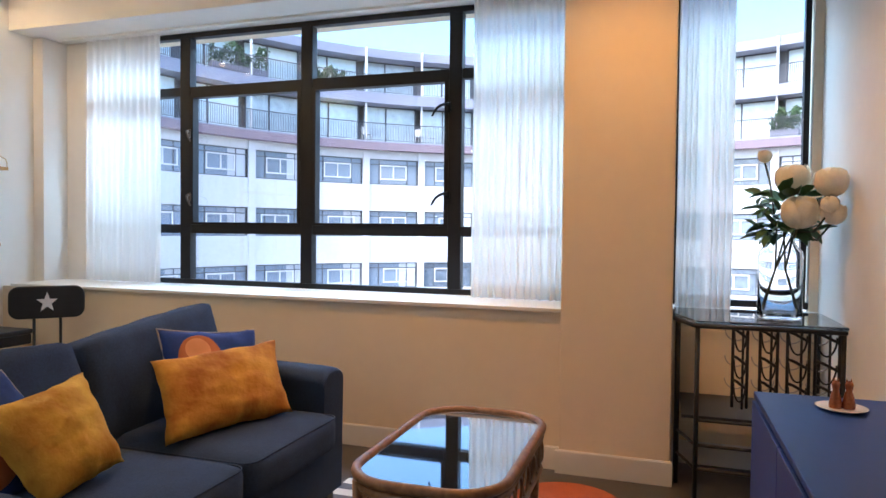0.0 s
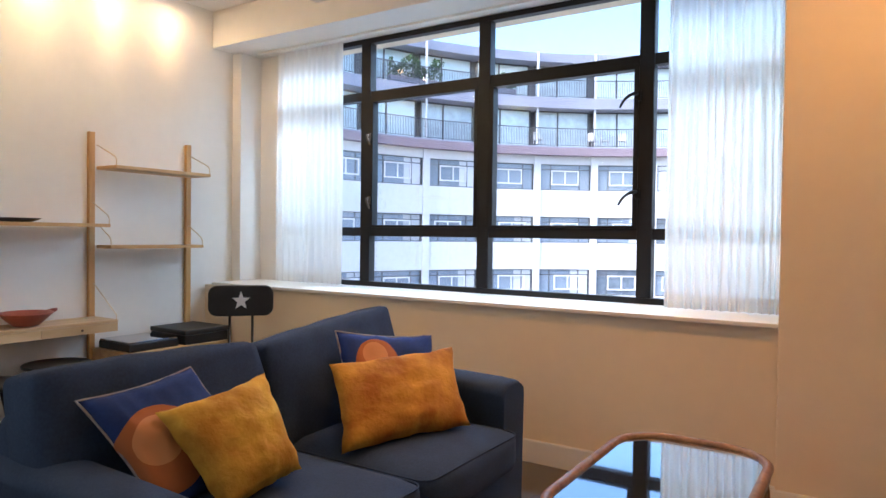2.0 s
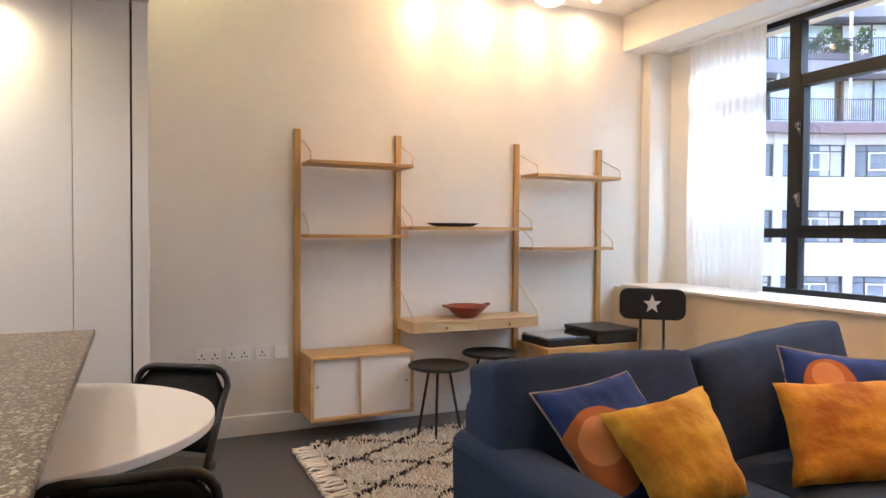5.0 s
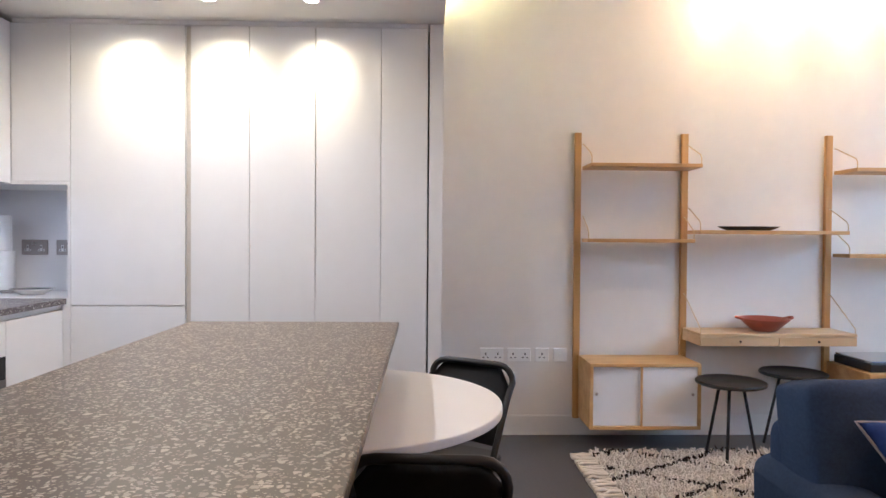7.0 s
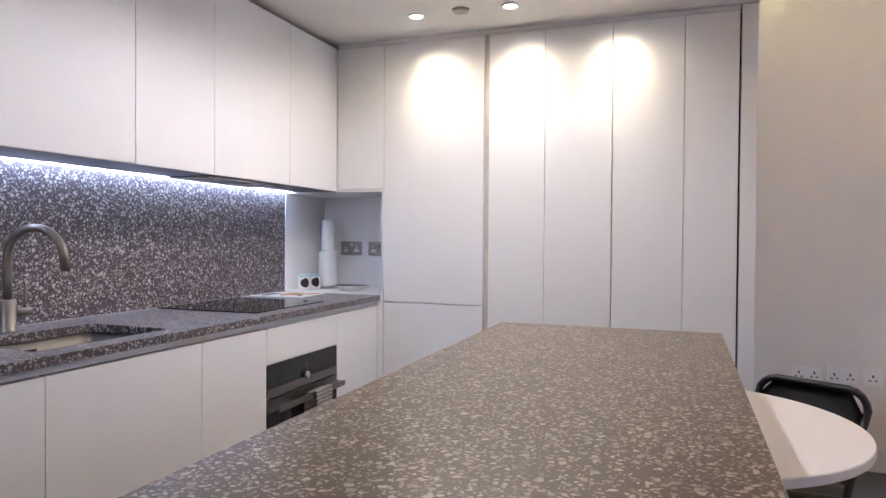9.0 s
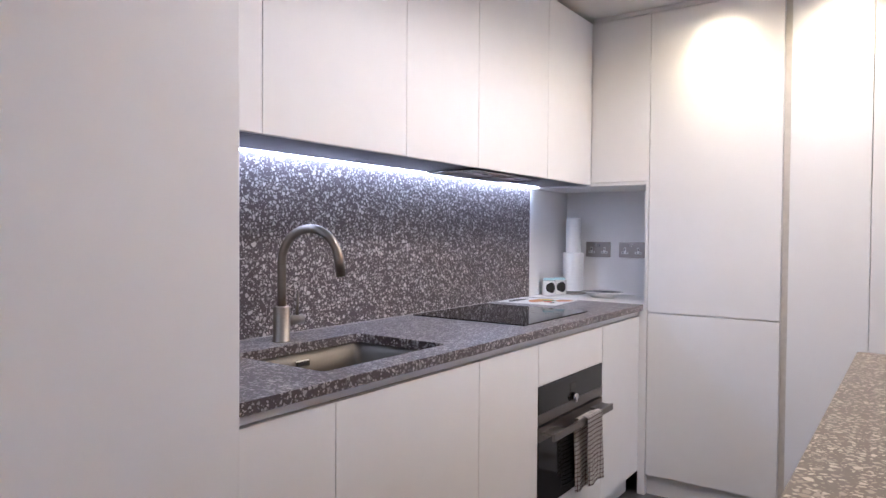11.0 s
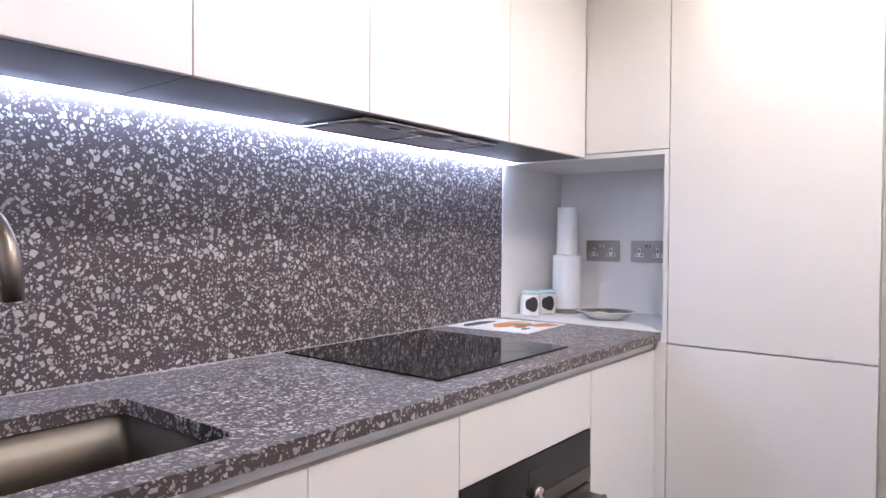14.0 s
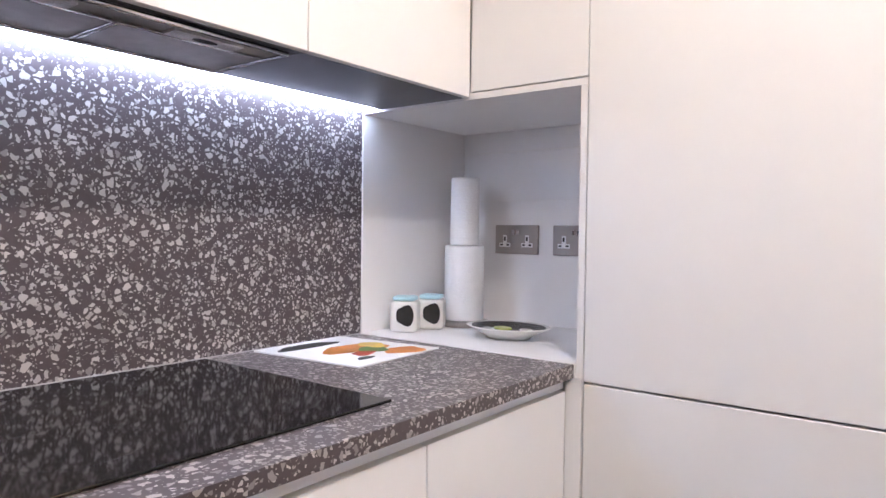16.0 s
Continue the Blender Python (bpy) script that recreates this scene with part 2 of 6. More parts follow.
def velvet(name, color, deep):
    """Crushed velvet: patches where the pile catches light differently are painted as two tones."""
    m = mat(name, color, 0.85, vary=0.1, scale=20, bump=0.35, bump_scale=60, spec=0.2)
    nt = m.node_tree
    n, l = nt.nodes, nt.links
    b = n["Principled BSDF"]
    tc = n.new("ShaderNodeTexCoord")
    a = n.new("ShaderNodeTexNoise")
    a.inputs["Scale"].default_value, a.inputs["Detail"].default_value, a.inputs["Distortion"].default_value = 8, 10, 0.3
    l.new(tc.outputs["Object"], a.inputs["Vector"])
    r = n.new("ShaderNodeValToRGB")
    r.color_ramp.elements[0].color, r.color_ramp.elements[1].color = (*deep, 1), (*color, 1)
    r.color_ramp.elements[0].position, r.color_ramp.elements[1].position = 0.36, 0.64
    l.new(a.outputs[0], r.inputs[0])
    l.new(r.outputs[0], b.inputs["Base Color"])
    b.inputs["Sheen Weight"].default_value, b.inputs["Sheen Roughness"].default_value = 0.35, 0.4
    b.inputs["Sheen Tint"].default_value = (*color, 1)
    return m


VELVET_Y = velvet("ochre_velvet", (0.62, 0.39, 0.055), (0.38, 0.18, 0.022))
VELVET_O = velvet("amber_velvet", (0.58, 0.30, 0.040), (0.31, 0.11, 0.015))


def circle_print(name, ground, disc, disc2, cx, cz, r):
    """Blue cotton printed with an orange disc and a paler band within it."""
    m = mat(name, ground, 0.85, vary=0.1, scale=25, bump=0.2, bump_scale=350, spec=0.2)
    nt = m.node_tree
    n, l = nt.nodes, nt.links
    b = n["Principled BSDF"]
    last = b.inputs["Base Color"].links[0].from_socket
    tc = n.new("ShaderNodeTexCoord")
    for (ox, oz, rr, col) in ((cx, cz, r, disc), (cx - 0.01, cz + 0.03, r * 0.55, disc2)):
        mp = n.new("ShaderNodeMapping")
        mp.inputs["Location"].default_value = (-ox, 0, -oz)
        mp.inputs["Scale"].default_value = (1, 0, 1)
        l.new(tc.outputs["Object"], mp.inputs["Vector"])
        ln = n.new("ShaderNodeVectorMath")
        ln.operation = "LENGTH"
        l.new(mp.outputs[0], ln.inputs[0])
        lt = n.new("ShaderNodeMath")
        lt.operation, lt.inputs[1].default_value = "LESS_THAN", rr
        l.new(ln.outputs["Value"], lt.inputs[0])
        mix = n.new("ShaderNodeMix")
        mix.data_type = "RGBA"
        mix.inputs[7].default_value = (*col, 1)
        l.new(lt.outputs[0], mix.inputs[0])
        l.new(last, mix.inputs[6])
        last = mix.outputs[2]
    l.new(last, b.inputs["Base Color"])
    return m


PRINT = circle_print("printed_blue_cotton", (0.026, 0.056, 0.20), (0.42, 0.15, 0.06), (0.62, 0.30, 0.13), -0.075, -0.02, 0.128)
PRINT_B = circle_print("printed_blue_cotton_b", (0.026, 0.060, 0.25), (0.42, 0.15, 0.06), (0.62, 0.30, 0.13), -0.09, 0.075, 0.095)


def sheer(name):
    """Thin white voile: lets some light straight through and scatters the rest."""
    m = bpy.data.materials.new(name)
    m.use_nodes = True
    nt = m.node_tree
    n, l = nt.nodes, nt.links
    n.remove(n["Principled BSDF"])
    d = n.new("ShaderNodeBsdfDiffuse")
    t = n.new("ShaderNodeBsdfTranslucent")
    c = n.new("ShaderNodeBsdfTransparent")
    d.inputs[0].default_value = (0.88, 0.85, 0.81, 1)
    t.inputs[0].default_value = (0.95, 0.93, 0.90, 1)
    a = n.new("ShaderNodeMixShader")
    a.inputs[0].default_value = 0.48
    l.new(d.outputs[0], a.inputs[1])
    l.new(t.outputs[0], a.inputs[2])
    weave = n.new("ShaderNodeTexNoise")
    weave.inputs["Scale"].default_value, weave.inputs["Detail"].default_value = 60, 4
    tc = n.new("ShaderNodeTexCoord")
    mp = n.new("ShaderNodeMapping")
    mp.inputs["Scale"].default_value = (1, 1, 0.05)
    l.new(tc.outputs["Object"], mp.inputs["Vector"])
    l.new(mp.outputs[0], weave.inputs["Vector"])
    mr = n.new("ShaderNodeMapRange")
    mr.inputs[3].default_value, mr.inputs[4].default_value = 0.84, 0.96
    l.new(weave.outputs[0], mr.inputs[0])
    e = n.new("ShaderNodeMixShader")
    l.new(mr.outputs[0], e.inputs[0])
    l.new(c.outputs[0], e.inputs[1])
    l.new(a.outputs[0], e.inputs[2])
    l.new(e.outputs[0], n["Material Output"].inputs[0])
    return m


VOILE = sheer("white_voile")


# ---- mesh helpers ----
def box(bm, x0, x1, y0, y1, z0, z1, bevel=0.0, seg=2):
    made = bmesh.ops.create_cube(bm, size=1)["verts"]
    for v in made:
        v.co = Vector((x0 + (v.co.x + 0.5) * (x1 - x0), y0 + (v.co.y + 0.5) * (y1 - y0), z0 + (v.co.z + 0.5) * (z1 - z0)))
    if bevel:
        edges = list({e for v in made for e in v.link_edges})
        bmesh.ops.bevel(bm, geom=edges, offset=bevel, segments=seg, affect="EDGES", profile=0.5)
    return bm


def B(x0, x1, y0, y1, z0, z1, bevel=0.0, seg=2):
    return box(bmesh.new(), x0, x1, y0, y1, z0, z1, bevel, seg)


def tube(bm, pts, r, sides=8, closed=False):
    """A round bar along a line of points."""
    pts = [Vector(p) for p in pts]
    count = len(pts)
    rings = []
    up = None
    for i, p in enumerate(pts):
        a = pts[(i - 1) % count] if closed or i else p
        b = pts[(i + 1) % count] if closed or i < count - 1 else p
        d = (b - a).normalized()
        if up is None:
            up = Vector((0, 0, 1)) if abs(d.z) < 0.9 else Vector((1, 0, 0))
        side = d.cross(up).normalized()
        up = side.cross(d).normalized()
        rr = r[i] if isinstance(r, (list, tuple)) else r
        rings.append([bm.verts.new(p + rr * (math.cos(t) * side + math.sin(t) * up)) for t in (2 * math.pi * k / sides for k in range(sides))])
    for i in range(count if closed else count - 1):
        a, b = rings[i], rings[(i + 1) % count]
        for k in range(sides):
            f = bm.faces.new((a[k], a[(k + 1) % sides], b[(k + 1) % sides], b[k]))
            f.smooth = True
    if not closed:
        bm.faces.new(rings[0][::-1])
        bm.faces.new(rings[-1])
    return bm


def lathe(bm, profile, sides=24, centre=(0, 0, 0)):
    """A turned shape from (radius, height) pairs."""
    cx, cy, cz = centre
    rings = []
    for r, z in profile:
        if r < 1e-5:
            rings.append([bm.verts.new((cx, cy, cz + z))])
        else:
            rings.append([bm.verts.new((cx + r * math.cos(2 * math.pi * k / sides), cy + r * math.sin(2 * math.pi * k / sides), cz + z)) for k in range(sides)])
    for a, b in zip(rings, rings[1:]):
        for k in range(sides):
            if len(a) == 1 and len(b) == 1:
                continue
            if len(a) == 1:
                f = bm.faces.new((a[0], b[(k + 1) % sides], b[k]))
            elif len(b) == 1:
                f = bm.faces.new((a[k], a[(k + 1) % sides], b[0]))
            else:
                f = bm.faces.new((a[k], a[(k + 1) % sides], b[(k + 1) % sides], b[k]))
            f.smooth = True
    bmesh.ops.recalc_face_normals(bm, faces=bm.faces[:])
    return bm


def slab(bm, outline, z0, z1, bevel=0.0):
    """A flat plate with the given outline (x, y)."""
    low = [bm.verts.new((x, y, z0)) for x, y in outline]
    top = [bm.verts.new((x, y, z1)) for x, y in outline]
    n = len(outline)
    bm.faces.new(low[::-1])
    bm.faces.new(top)
    for i in range(n):
        bm.faces.new((low[i], low[(i + 1) % n], top[(i + 1) % n], top[i]))
    bmesh.ops.recalc_face_normals(bm, faces=bm.faces[:])
    if bevel:
        edges = [e for e in bm.edges if abs(e.verts[0].co.z - e.verts[1].co.z) < 1e-6]
        bmesh.ops.bevel(bm, geom=edges, offset=bevel, segments=2, affect="EDGES", profile=0.5)
    return bm


def rounded(hx, hy, r, n=6, cx=0.0, cy=0.0):
    out = []
    for sx, sy, a0 in ((1, 1, 0), (-1, 1, 90), (-1, -1, 180), (1, -1, 270)):
        for k in range(n + 1):
            a = radians(a0 + 90 * k / n)
            out.append((cx + sx * (hx - r) + r * math.cos(a), cy + sy * (hy - r) + r * math.sin(a)))
    return out


def arc(cx, cy, r, a0, a1, n):
    return [(cx + r * math.cos(radians(a0 + (a1 - a0) * k / n)), cy + r * math.sin(radians(a0 + (a1 - a0) * k / n))) for k in range(n + 1)]


ORIGIN = {}


def thing(name, at, label, category, group="", turn=0.0):
    ob = new(name)
    ob.empty_display_size = 0.05
    ob.matrix_world = pose(*at, 0, 0, turn)
    ORIGIN[ob.name] = Vector(at)
    return tagged(ob, label, category, group)


def part(name, bm, material, parent, label="", world=False, smooth=False):
    """One mesh under a thing or a part. world: its points are in the place's metres; otherwise round the thing's base."""
    root = parent
    while root.parent:
        root = root.parent
    if world:
        bmesh.ops.translate(bm, verts=bm.verts[:], vec=-ORIGIN.get(root.name, Vector()))
    me = bpy.data.meshes.new(name)
    if smooth:
        for f in bm.faces:
            f.smooth = True
    bm.to_mesh(me)
    bm.free()
    me.materials.append(material)
    ob = new(name, me)
    ob.parent = parent
    return tagged(ob, label) if label else ob


def solid(name, bm, material, label, category, kind="structure", smooth=False):
    """A single mesh at top level."""
    me = bpy.data.meshes.new(name)
    if smooth:
        for f in bm.faces:
            f.smooth = True
    bm.to_mesh(me)
    bm.free()
    me.materials.append(material)
    return tagged(new(name, me), label, category, "", kind)


def share(name, src, parent, at, turn=0.0, label=""):
    """Another piece with the same mesh."""
    ob = new(name, src.data)
    ob.parent = parent
    ob.matrix_basis = pose(*at, 0, 0, turn)
    return tagged(ob, label) if label else ob


# ---- structure ----
floor = solid("floor", B(WEST - 0.3, EAST + 0.3, BACK - 0.3, GLASS + 0.2, -0.12, 0.0), FLOOR, "dark grey painted timber floor", "floor")
wall_west = solid("wall_west", B(WEST - 0.2, WEST, BACK - 0.2, GLASS + 0.3, 0.0, CEIL), WHITE, "off-white plaster wall behind the shelving", "wall")
wall_east = solid("wall_east", B(EAST, EAST + 0.2, SOUTH - 0.3, GLASS + 0.3, 0.0, CEIL), WHITE, "off-white plaster wall beside the sideboard", "wall")
wall_south = solid("wall_south", B(-1.43, EAST, SOUTH - 0.9, SOUTH, 0.0, CEIL, 0.004), LACQUER, "tall matt white panelled wall beside the worktop", "wall")
wall_kitchen = solid("wall_kitchen", B(WEST, -1.43, BACK - 0.2, BACK - 0.012, 0.0, CEIL), WHITE, "white wall behind the kitchen units", "wall")

# the window wall: plinth wall below the sill, soffit beam above, pier and pilaster
north = bmesh.new()
box(north, WEST, -0.525, FRONT, GLASS + 0.25, 0.0, 0.845)
box(north, 0.03, EAST, 4.70, GLASS + 0.25, 0.0, 0.83)
box(north, WEST, EAST, GLASS - 0.02, GLASS + 0.25, SOFFIT + 0.004, CEIL)
box(north, EAST - 0.045, EAST, GLASS - 0.03, GLASS + 0.25, 0.8585, SOFFIT)
wall_north = solid("wall_north", north, CREAM, "cream plaster wall under the long window", "wall")
beam = solid("beam", B(WEST, EAST, 4.405, GLASS - 0.021, SOFFIT, CEIL - 0.002, 0.004), WHITE, "cream plaster beam along the window head", "beam")
pier = solid("pier", B(-0.525, 0.035, 4.30, GLASS + 0.25, 0.0, SOFFIT - 0.003, 0.006), CREAM, "cream plaster pier between two windows", "pillar")
pilaster = solid("pilaster", B(WEST, WEST + 0.10, 4.60, GLASS + 0.1, 0.0, SOFFIT - 0.003, 0.005), WHITE, "cream plaster pilaster in the corner", "pillar")
solid("wall_return", B(WEST + 0.10, -4.19, GLASS - 0.04, GLASS + 0.24, 0.0, SOFFIT - 0.003, 0.003), WHITE, "cream plaster return at the window edge", "wall")
cross_beam = solid("cross_beam", B(-3.45, -3.15, 1.0, 4.405, CEIL - 0.13, CEIL - 0.002, 0.004), WHITE, "shallow plaster ceiling beam", "beam")
ceiling = solid("ceiling", B(WEST - 0.2, EAST + 0.2, BACK - 0.2, GLASS + 0.3, CEIL, CEIL + 0.15), CEILING, "white living room ceiling", "ceiling")
ceiling_kitchen = solid("ceiling_kitchen", B(WEST, EAST, BACK - 0.012, 0.965, KCEIL, KCEIL + 0.30), CEILING, "lowered white kitchen ceiling", "ceiling")

sill = solid("window_sill", B(WEST + 0.1, -0.525, FRONT - 0.02, GLASS - 0.03, 0.846, 0.868, 0.004), TRIM, "white painted deep window sill", "sill")
sill_b = solid("window_sill", B(0.03, EAST, 4.685, GLASS - 0.03, 0.831, 0.858, 0.004), TRIM, "white painted window sill behind the console", "sill")


def skirting(x0, x1, y0, y1):
    bm = B(x0, x1, y0, y1, 0.0, 0.125)
    edges = [e for e in bm.edges if all(v.co.z > 0.1 for v in e.verts)]
    bmesh.ops.bevel(bm, geom=edges, offset=0.005, segments=2, affect="EDGES")
    return solid("baseboard", bm, TRIM, "white painted skirting board", "skirting")


skirting(WEST, WEST + 0.016, 0.98, FRONT)
skirting(WEST + 0.016, -0.525, FRONT - 0.016, FRONT)
skirting(-0.541, 0.046, 4.284, 4.30)
skirting(EAST - 0.016, EAST, -0.9, 4.70)
skirting(0.046, EAST - 0.016, 4.684, 4.70)


def window(name, x0, x1, posts, label):
    """A black steel window: posts, transoms, opening lights and panes."""
    z0, z1, lo, hi = 0.868, 2.688, 1.27, 2.266
    w = thing(name, ((x0 + x1) / 2, GLASS, z0), label, "window")
    tagged(w, kind="structure")
    fr = bmesh.new()
    y0, y1 = GLASS - 0.03, GLASS + 0.03
    box(fr, x0, x1, y0, y1, z0, z0 + 0.035)
    box(fr, x0, x1, y0, y1, z1 - 0.035, z1)
    for x in (x0 + 0.014, x1 - 0.03):
        box(fr, x - 0.014, x + 0.014, y0 + 0.002, y1 - 0.002, z0 + 0.035, z1 - 0.035)
    part("window_frame", fr, STEELFRAME, w, world=True)
    for x in posts:
        part("mullion", B(x - 0.043, x + 0.043, y0 - 0.012, y1, z0 + 0.036, z1 - 0.036, 0.004), STEELFRAME, w, world=True)
    cuts = [x0 + 0.04, *posts, x1 - 0.04]
    for a, b in zip(cuts, cuts[1:]):
        la, lb = a + (0.043 if a in posts else 0), b - (0.043 if b in posts else 0)
        for z in (lo, hi) if posts else ():
            part("transom", B(la, lb, y0 - 0.004, y1, z - 0.032, z + 0.032, 0.003), STEELFRAME, w, world=True)
        casement = len(posts) == 3 and a in posts and b in posts
        if casement:
            c = bmesh.new()
            s = 0.028
            box(c, la, la + s, y0 - 0.014, y1 - 0.01, lo + 0.032, hi - 0.032)
            box(c, lb - s, lb, y0 - 0.014, y1 - 0.01, lo + 0.032, hi - 0.032)
            box(c, la + s, lb - s, y0 - 0.014, y1 - 0.01, lo + 0.032, lo + 0.032 + s * 0.6)
            box(c, la + s, lb - s, y0 - 0.014, y1 - 0.01, hi - 0.032 - s * 0.6, hi - 0.032)
            part("casement", c, STEELFRAME, w, world=True)
        for za, zb in ((z0 + 0.035, lo - 0.032), (lo + 0.032, hi - 0.032), (hi + 0.032, z1 - 0.035)) if posts else ((z0 + 0.035, z1 - 0.035),):
            g = part("pane", B(la - 0.001, lb + 0.001, GLASS + 0.006, GLASS + 0.010, za - 0.001, zb + 0.001), GLASS_M, w, world=True)
            g.visible_shadow = False
    return w


win = window("window_1", -4.27, -0.525, (-3.335, -2.338, -1.278), "black steel window overlooking a curved building")
win_b = window("window_2", 0.03, EAST - 0.045, (), "narrow black steel window beside the pier")


def casement_stay(x, z, flip):
    h = bmesh.new()
    box(h, x - 0.012, x + 0.012, GLASS - 0.062, GLASS - 0.043, z - 0.03, z + 0.03, 0.004)
    tube(h, [(x - flip * t * 0.10, GLASS - 0.066 - 0.035 * math.sin(t * 2.6), z + 0.012 - 0.075 * t * t) for t in (0, 0.2, 0.4, 0.6, 0.8, 1.0)], [0.009, 0.010, 0.009, 0.008, 0.008, 0.006])
    return h


for z in (2.06, 1.50):
    part("window_handle", casement_stay(-1.318, z, 1), STEELFRAME, win, "dark curved casement handle", world=True)
for z in (1.96, 1.50):
    part("window_hinge", casement_stay(-3.29, z, -0.35), BRASS, win, "bronze casement catch", world=True)

# ---- living room lamps ----
def downlight(x, y, z, watts, spot=75.0, blend=0.6, colour=WARM, tilt=(0, 0), flood=0.0):
    d = thing("downlight", (x, y, z), "round white recessed ceiling downlight", "ceiling light", "ceiling downlights")
    ring = lathe(bmesh.new(), [(0.030, -0.001), (0.032, -0.006), (0.042, -0.006), (0.043, -0.0005), (0.030, -0.0005)], 24)
    part("bezel", ring, PLASTIC, d)
    part("lens", lathe(bmesh.new(), [(0, -0.003), (0.030, -0.003), (0.030, -0.0015), (0, -0.0015)], 20), LAMPGLOW, d)
    lamp = bpy.data.lights.new("downlight", "SPOT")
    lamp.energy, lamp.color, lamp.spot_size, lamp.spot_blend, lamp.shadow_soft_size = watts, colour, radians(spot), blend, 0.03
    ob = new("downlight_lamp", lamp)
    ob.matrix_world = look((x, y, z - 0.012), (x + tilt[0], y + tilt[1], z - 1.0))
    if flood:
        wide = bpy.data.lights.new("downlight_flood", "SPOT")
        wide.energy, wide.color, wide.spot_size, wide.spot_blend, wide.shadow_soft_size = flood, colour, radians(160), 0.45, 0.03
        wo = new("downlight_flood", wide)
        wo.matrix_world = look((x, y, z - 0.014), (x, y, z - 1.0))
    return d


LAMPGLOW = glow("lamp_lens", (1.0, 0.86, 0.66), 14.0)
GLOBE = glow("opal_globe", (1.0, 0.66, 0.32), 9.0)
for y in (2.66, 3.10, 3.56, 4.0):
    downlight(-4.36, y, CEIL, WASH, 46, 1.0, WARM, (-0.62, 0), 1.5)
# unseen downlights, positions guessed, added to warm the window wall
for x, y, share_of in ((-1.7, 2.3, 0.15), (-1.7, 3.7, 1.12), (-0.2, 2.3, 0.22), (-0.2, 3.7, 1.12)):
    downlight(x, y, CEIL, ROOM * share_of, 120, 0.8, (1.0, 0.42, 0.09))
for y in (-0.606, -0.13, 0.343):
    downlight(-3.465, y, KCEIL, KWASH, 60, 1.0, (1.0, 0.79, 0.46), (-1.2, 0), KFLOOD)
# unseen pair, added to brighten the wall and base cupboards
for x in (-2.95, -2.20):
    downlight(x, -0.22, KCEIL, KROOM, 130, 1.0, (1.0, 0.87, 0.75), (0, -0.7), 5.7)
# another unseen pair, added to light the island and base doors
for x in (-2.45, -1.30):
    downlight(x, 0.45, KCEIL, KOVER, 140, 0.8, (1.0, 0.76, 0.50))

pend = thing("pendant_lamp", (-3.42, 2.97, 2.50), "white opal glass globe pendant, switched on", "pendant lamp")
part("globe", lathe(bmesh.new(), [(0.105 * math.sin(math.pi * k / 16), 0.105 - 0.105 * math.cos(math.pi * k / 16)) for k in range(17)], 32), GLOBE, pend)
part("cap", lathe(bmesh.new(), [(0, 0.235), (0.02, 0.235), (0.03, 0.208), (0.0, 0.208)], 16), NICKEL, pend)
part("cord", tube(bmesh.new(), [(0, 0, 0.23), (0, 0, 0.345)], 0.003, 6), BLACK, pend)

alarm = thing("smoke_detector", (-3.44, -0.366, KCEIL), "flat round ceiling detector", "smoke detector")
part("disc", lathe(bmesh.new(), [(0, -0.012), (0.035, -0.012), (0.042, -0.001), (0, -0.001)], 24), NICKEL, alarm)

cove = thing("cove_light", (-4.40, 0.99, KCEIL + 0.30), "warm lamp on top of the lowered kitchen ceiling", "cove light")
part("strip", B(-0.14, 0.30, -0.16, -0.12, 0.002, 0.014), glow("cove_glow", (1.0, 0.84, 0.34), 14.0), cove)


# ---- curtains ----
def curtain(x0, x1, y, z0, z1, folds, seed, label):
    """A voile panel: uneven soft folds, tighter at the heading, with a stitched hem."""
    c = thing("curtain", ((x0 + x1) / 2, y, z0), label, "curtain", "sheer curtains")

    def sheet(za, zb, nz, lift):
        bm = bmesh.new()
        nx = folds * 12
        rows = []
        for j in range(nz + 1):
            z = za + (zb - za) * j / nz
            v = (z - z0) / (z1 - z0)
            row = []
            for i in range(nx + 1):
                u = i / nx
                swell = 0.55 + 0.45 * noise.noise(Vector((u * folds * 0.35, v * 0.6, seed + 11)))
                s = swell * math.sin(2 * math.pi * (u * folds + 0.5 * noise.noise(Vector((u * folds * 0.5, v * 0.4, seed))))) + 0.5 * noise.noise(Vector((u * folds * 1.6, v * 0.8, seed + 7)))
                drift = 0.02 * noise.noise(Vector((u * 3, v * 1.2, seed + 3))) * (1 - v)
                row.append(bm.verts.new((x0 + (x1 - x0) * u + drift, y + 0.040 * s * (1 - 0.35 * v) + lift, z)))
            rows.append(row)
        for a, b in zip(rows, rows[1:]):
            for i in range(nx):
                bm.faces.new((a[i], a[i + 1], b[i + 1], b[i])).smooth = True
        return bm

    part("cloth", sheet(z0, z1, 18, 0.0), VOILE, c, world=True)
    part("hem", sheet(z0 + 0.001, z0 + 0.075, 3, -0.003), VOILE, c, "doubled hem", world=True)
    part("heading", sheet(z1 - 0.06, z1 - 0.001, 2, -0.003), VOILE, c, world=True)
    return c


curtain(-4.185, -3.50, 4.74, 0.875, 2.672, 12, 3, "white sheer curtain gathered beside the window")
curtain(-1.12, -0.55, 4.66, 0.875, 2.672, 13, 5, "white sheer curtain gathered beside the pier")
curtain(0.048, 0.335, 4.70, 0.865, 2.672, 8, 9, "white sheer curtain at the narrow window")
rail = thing("curtain_track", (-2.4, 4.70, 2.672), "white ceiling-mounted curtain track", "curtain track")
part("track", B(-4.35, -0.56, 4.68, 4.72, 2.674, 2.69, 0.002), TRIM, rail, world=True)


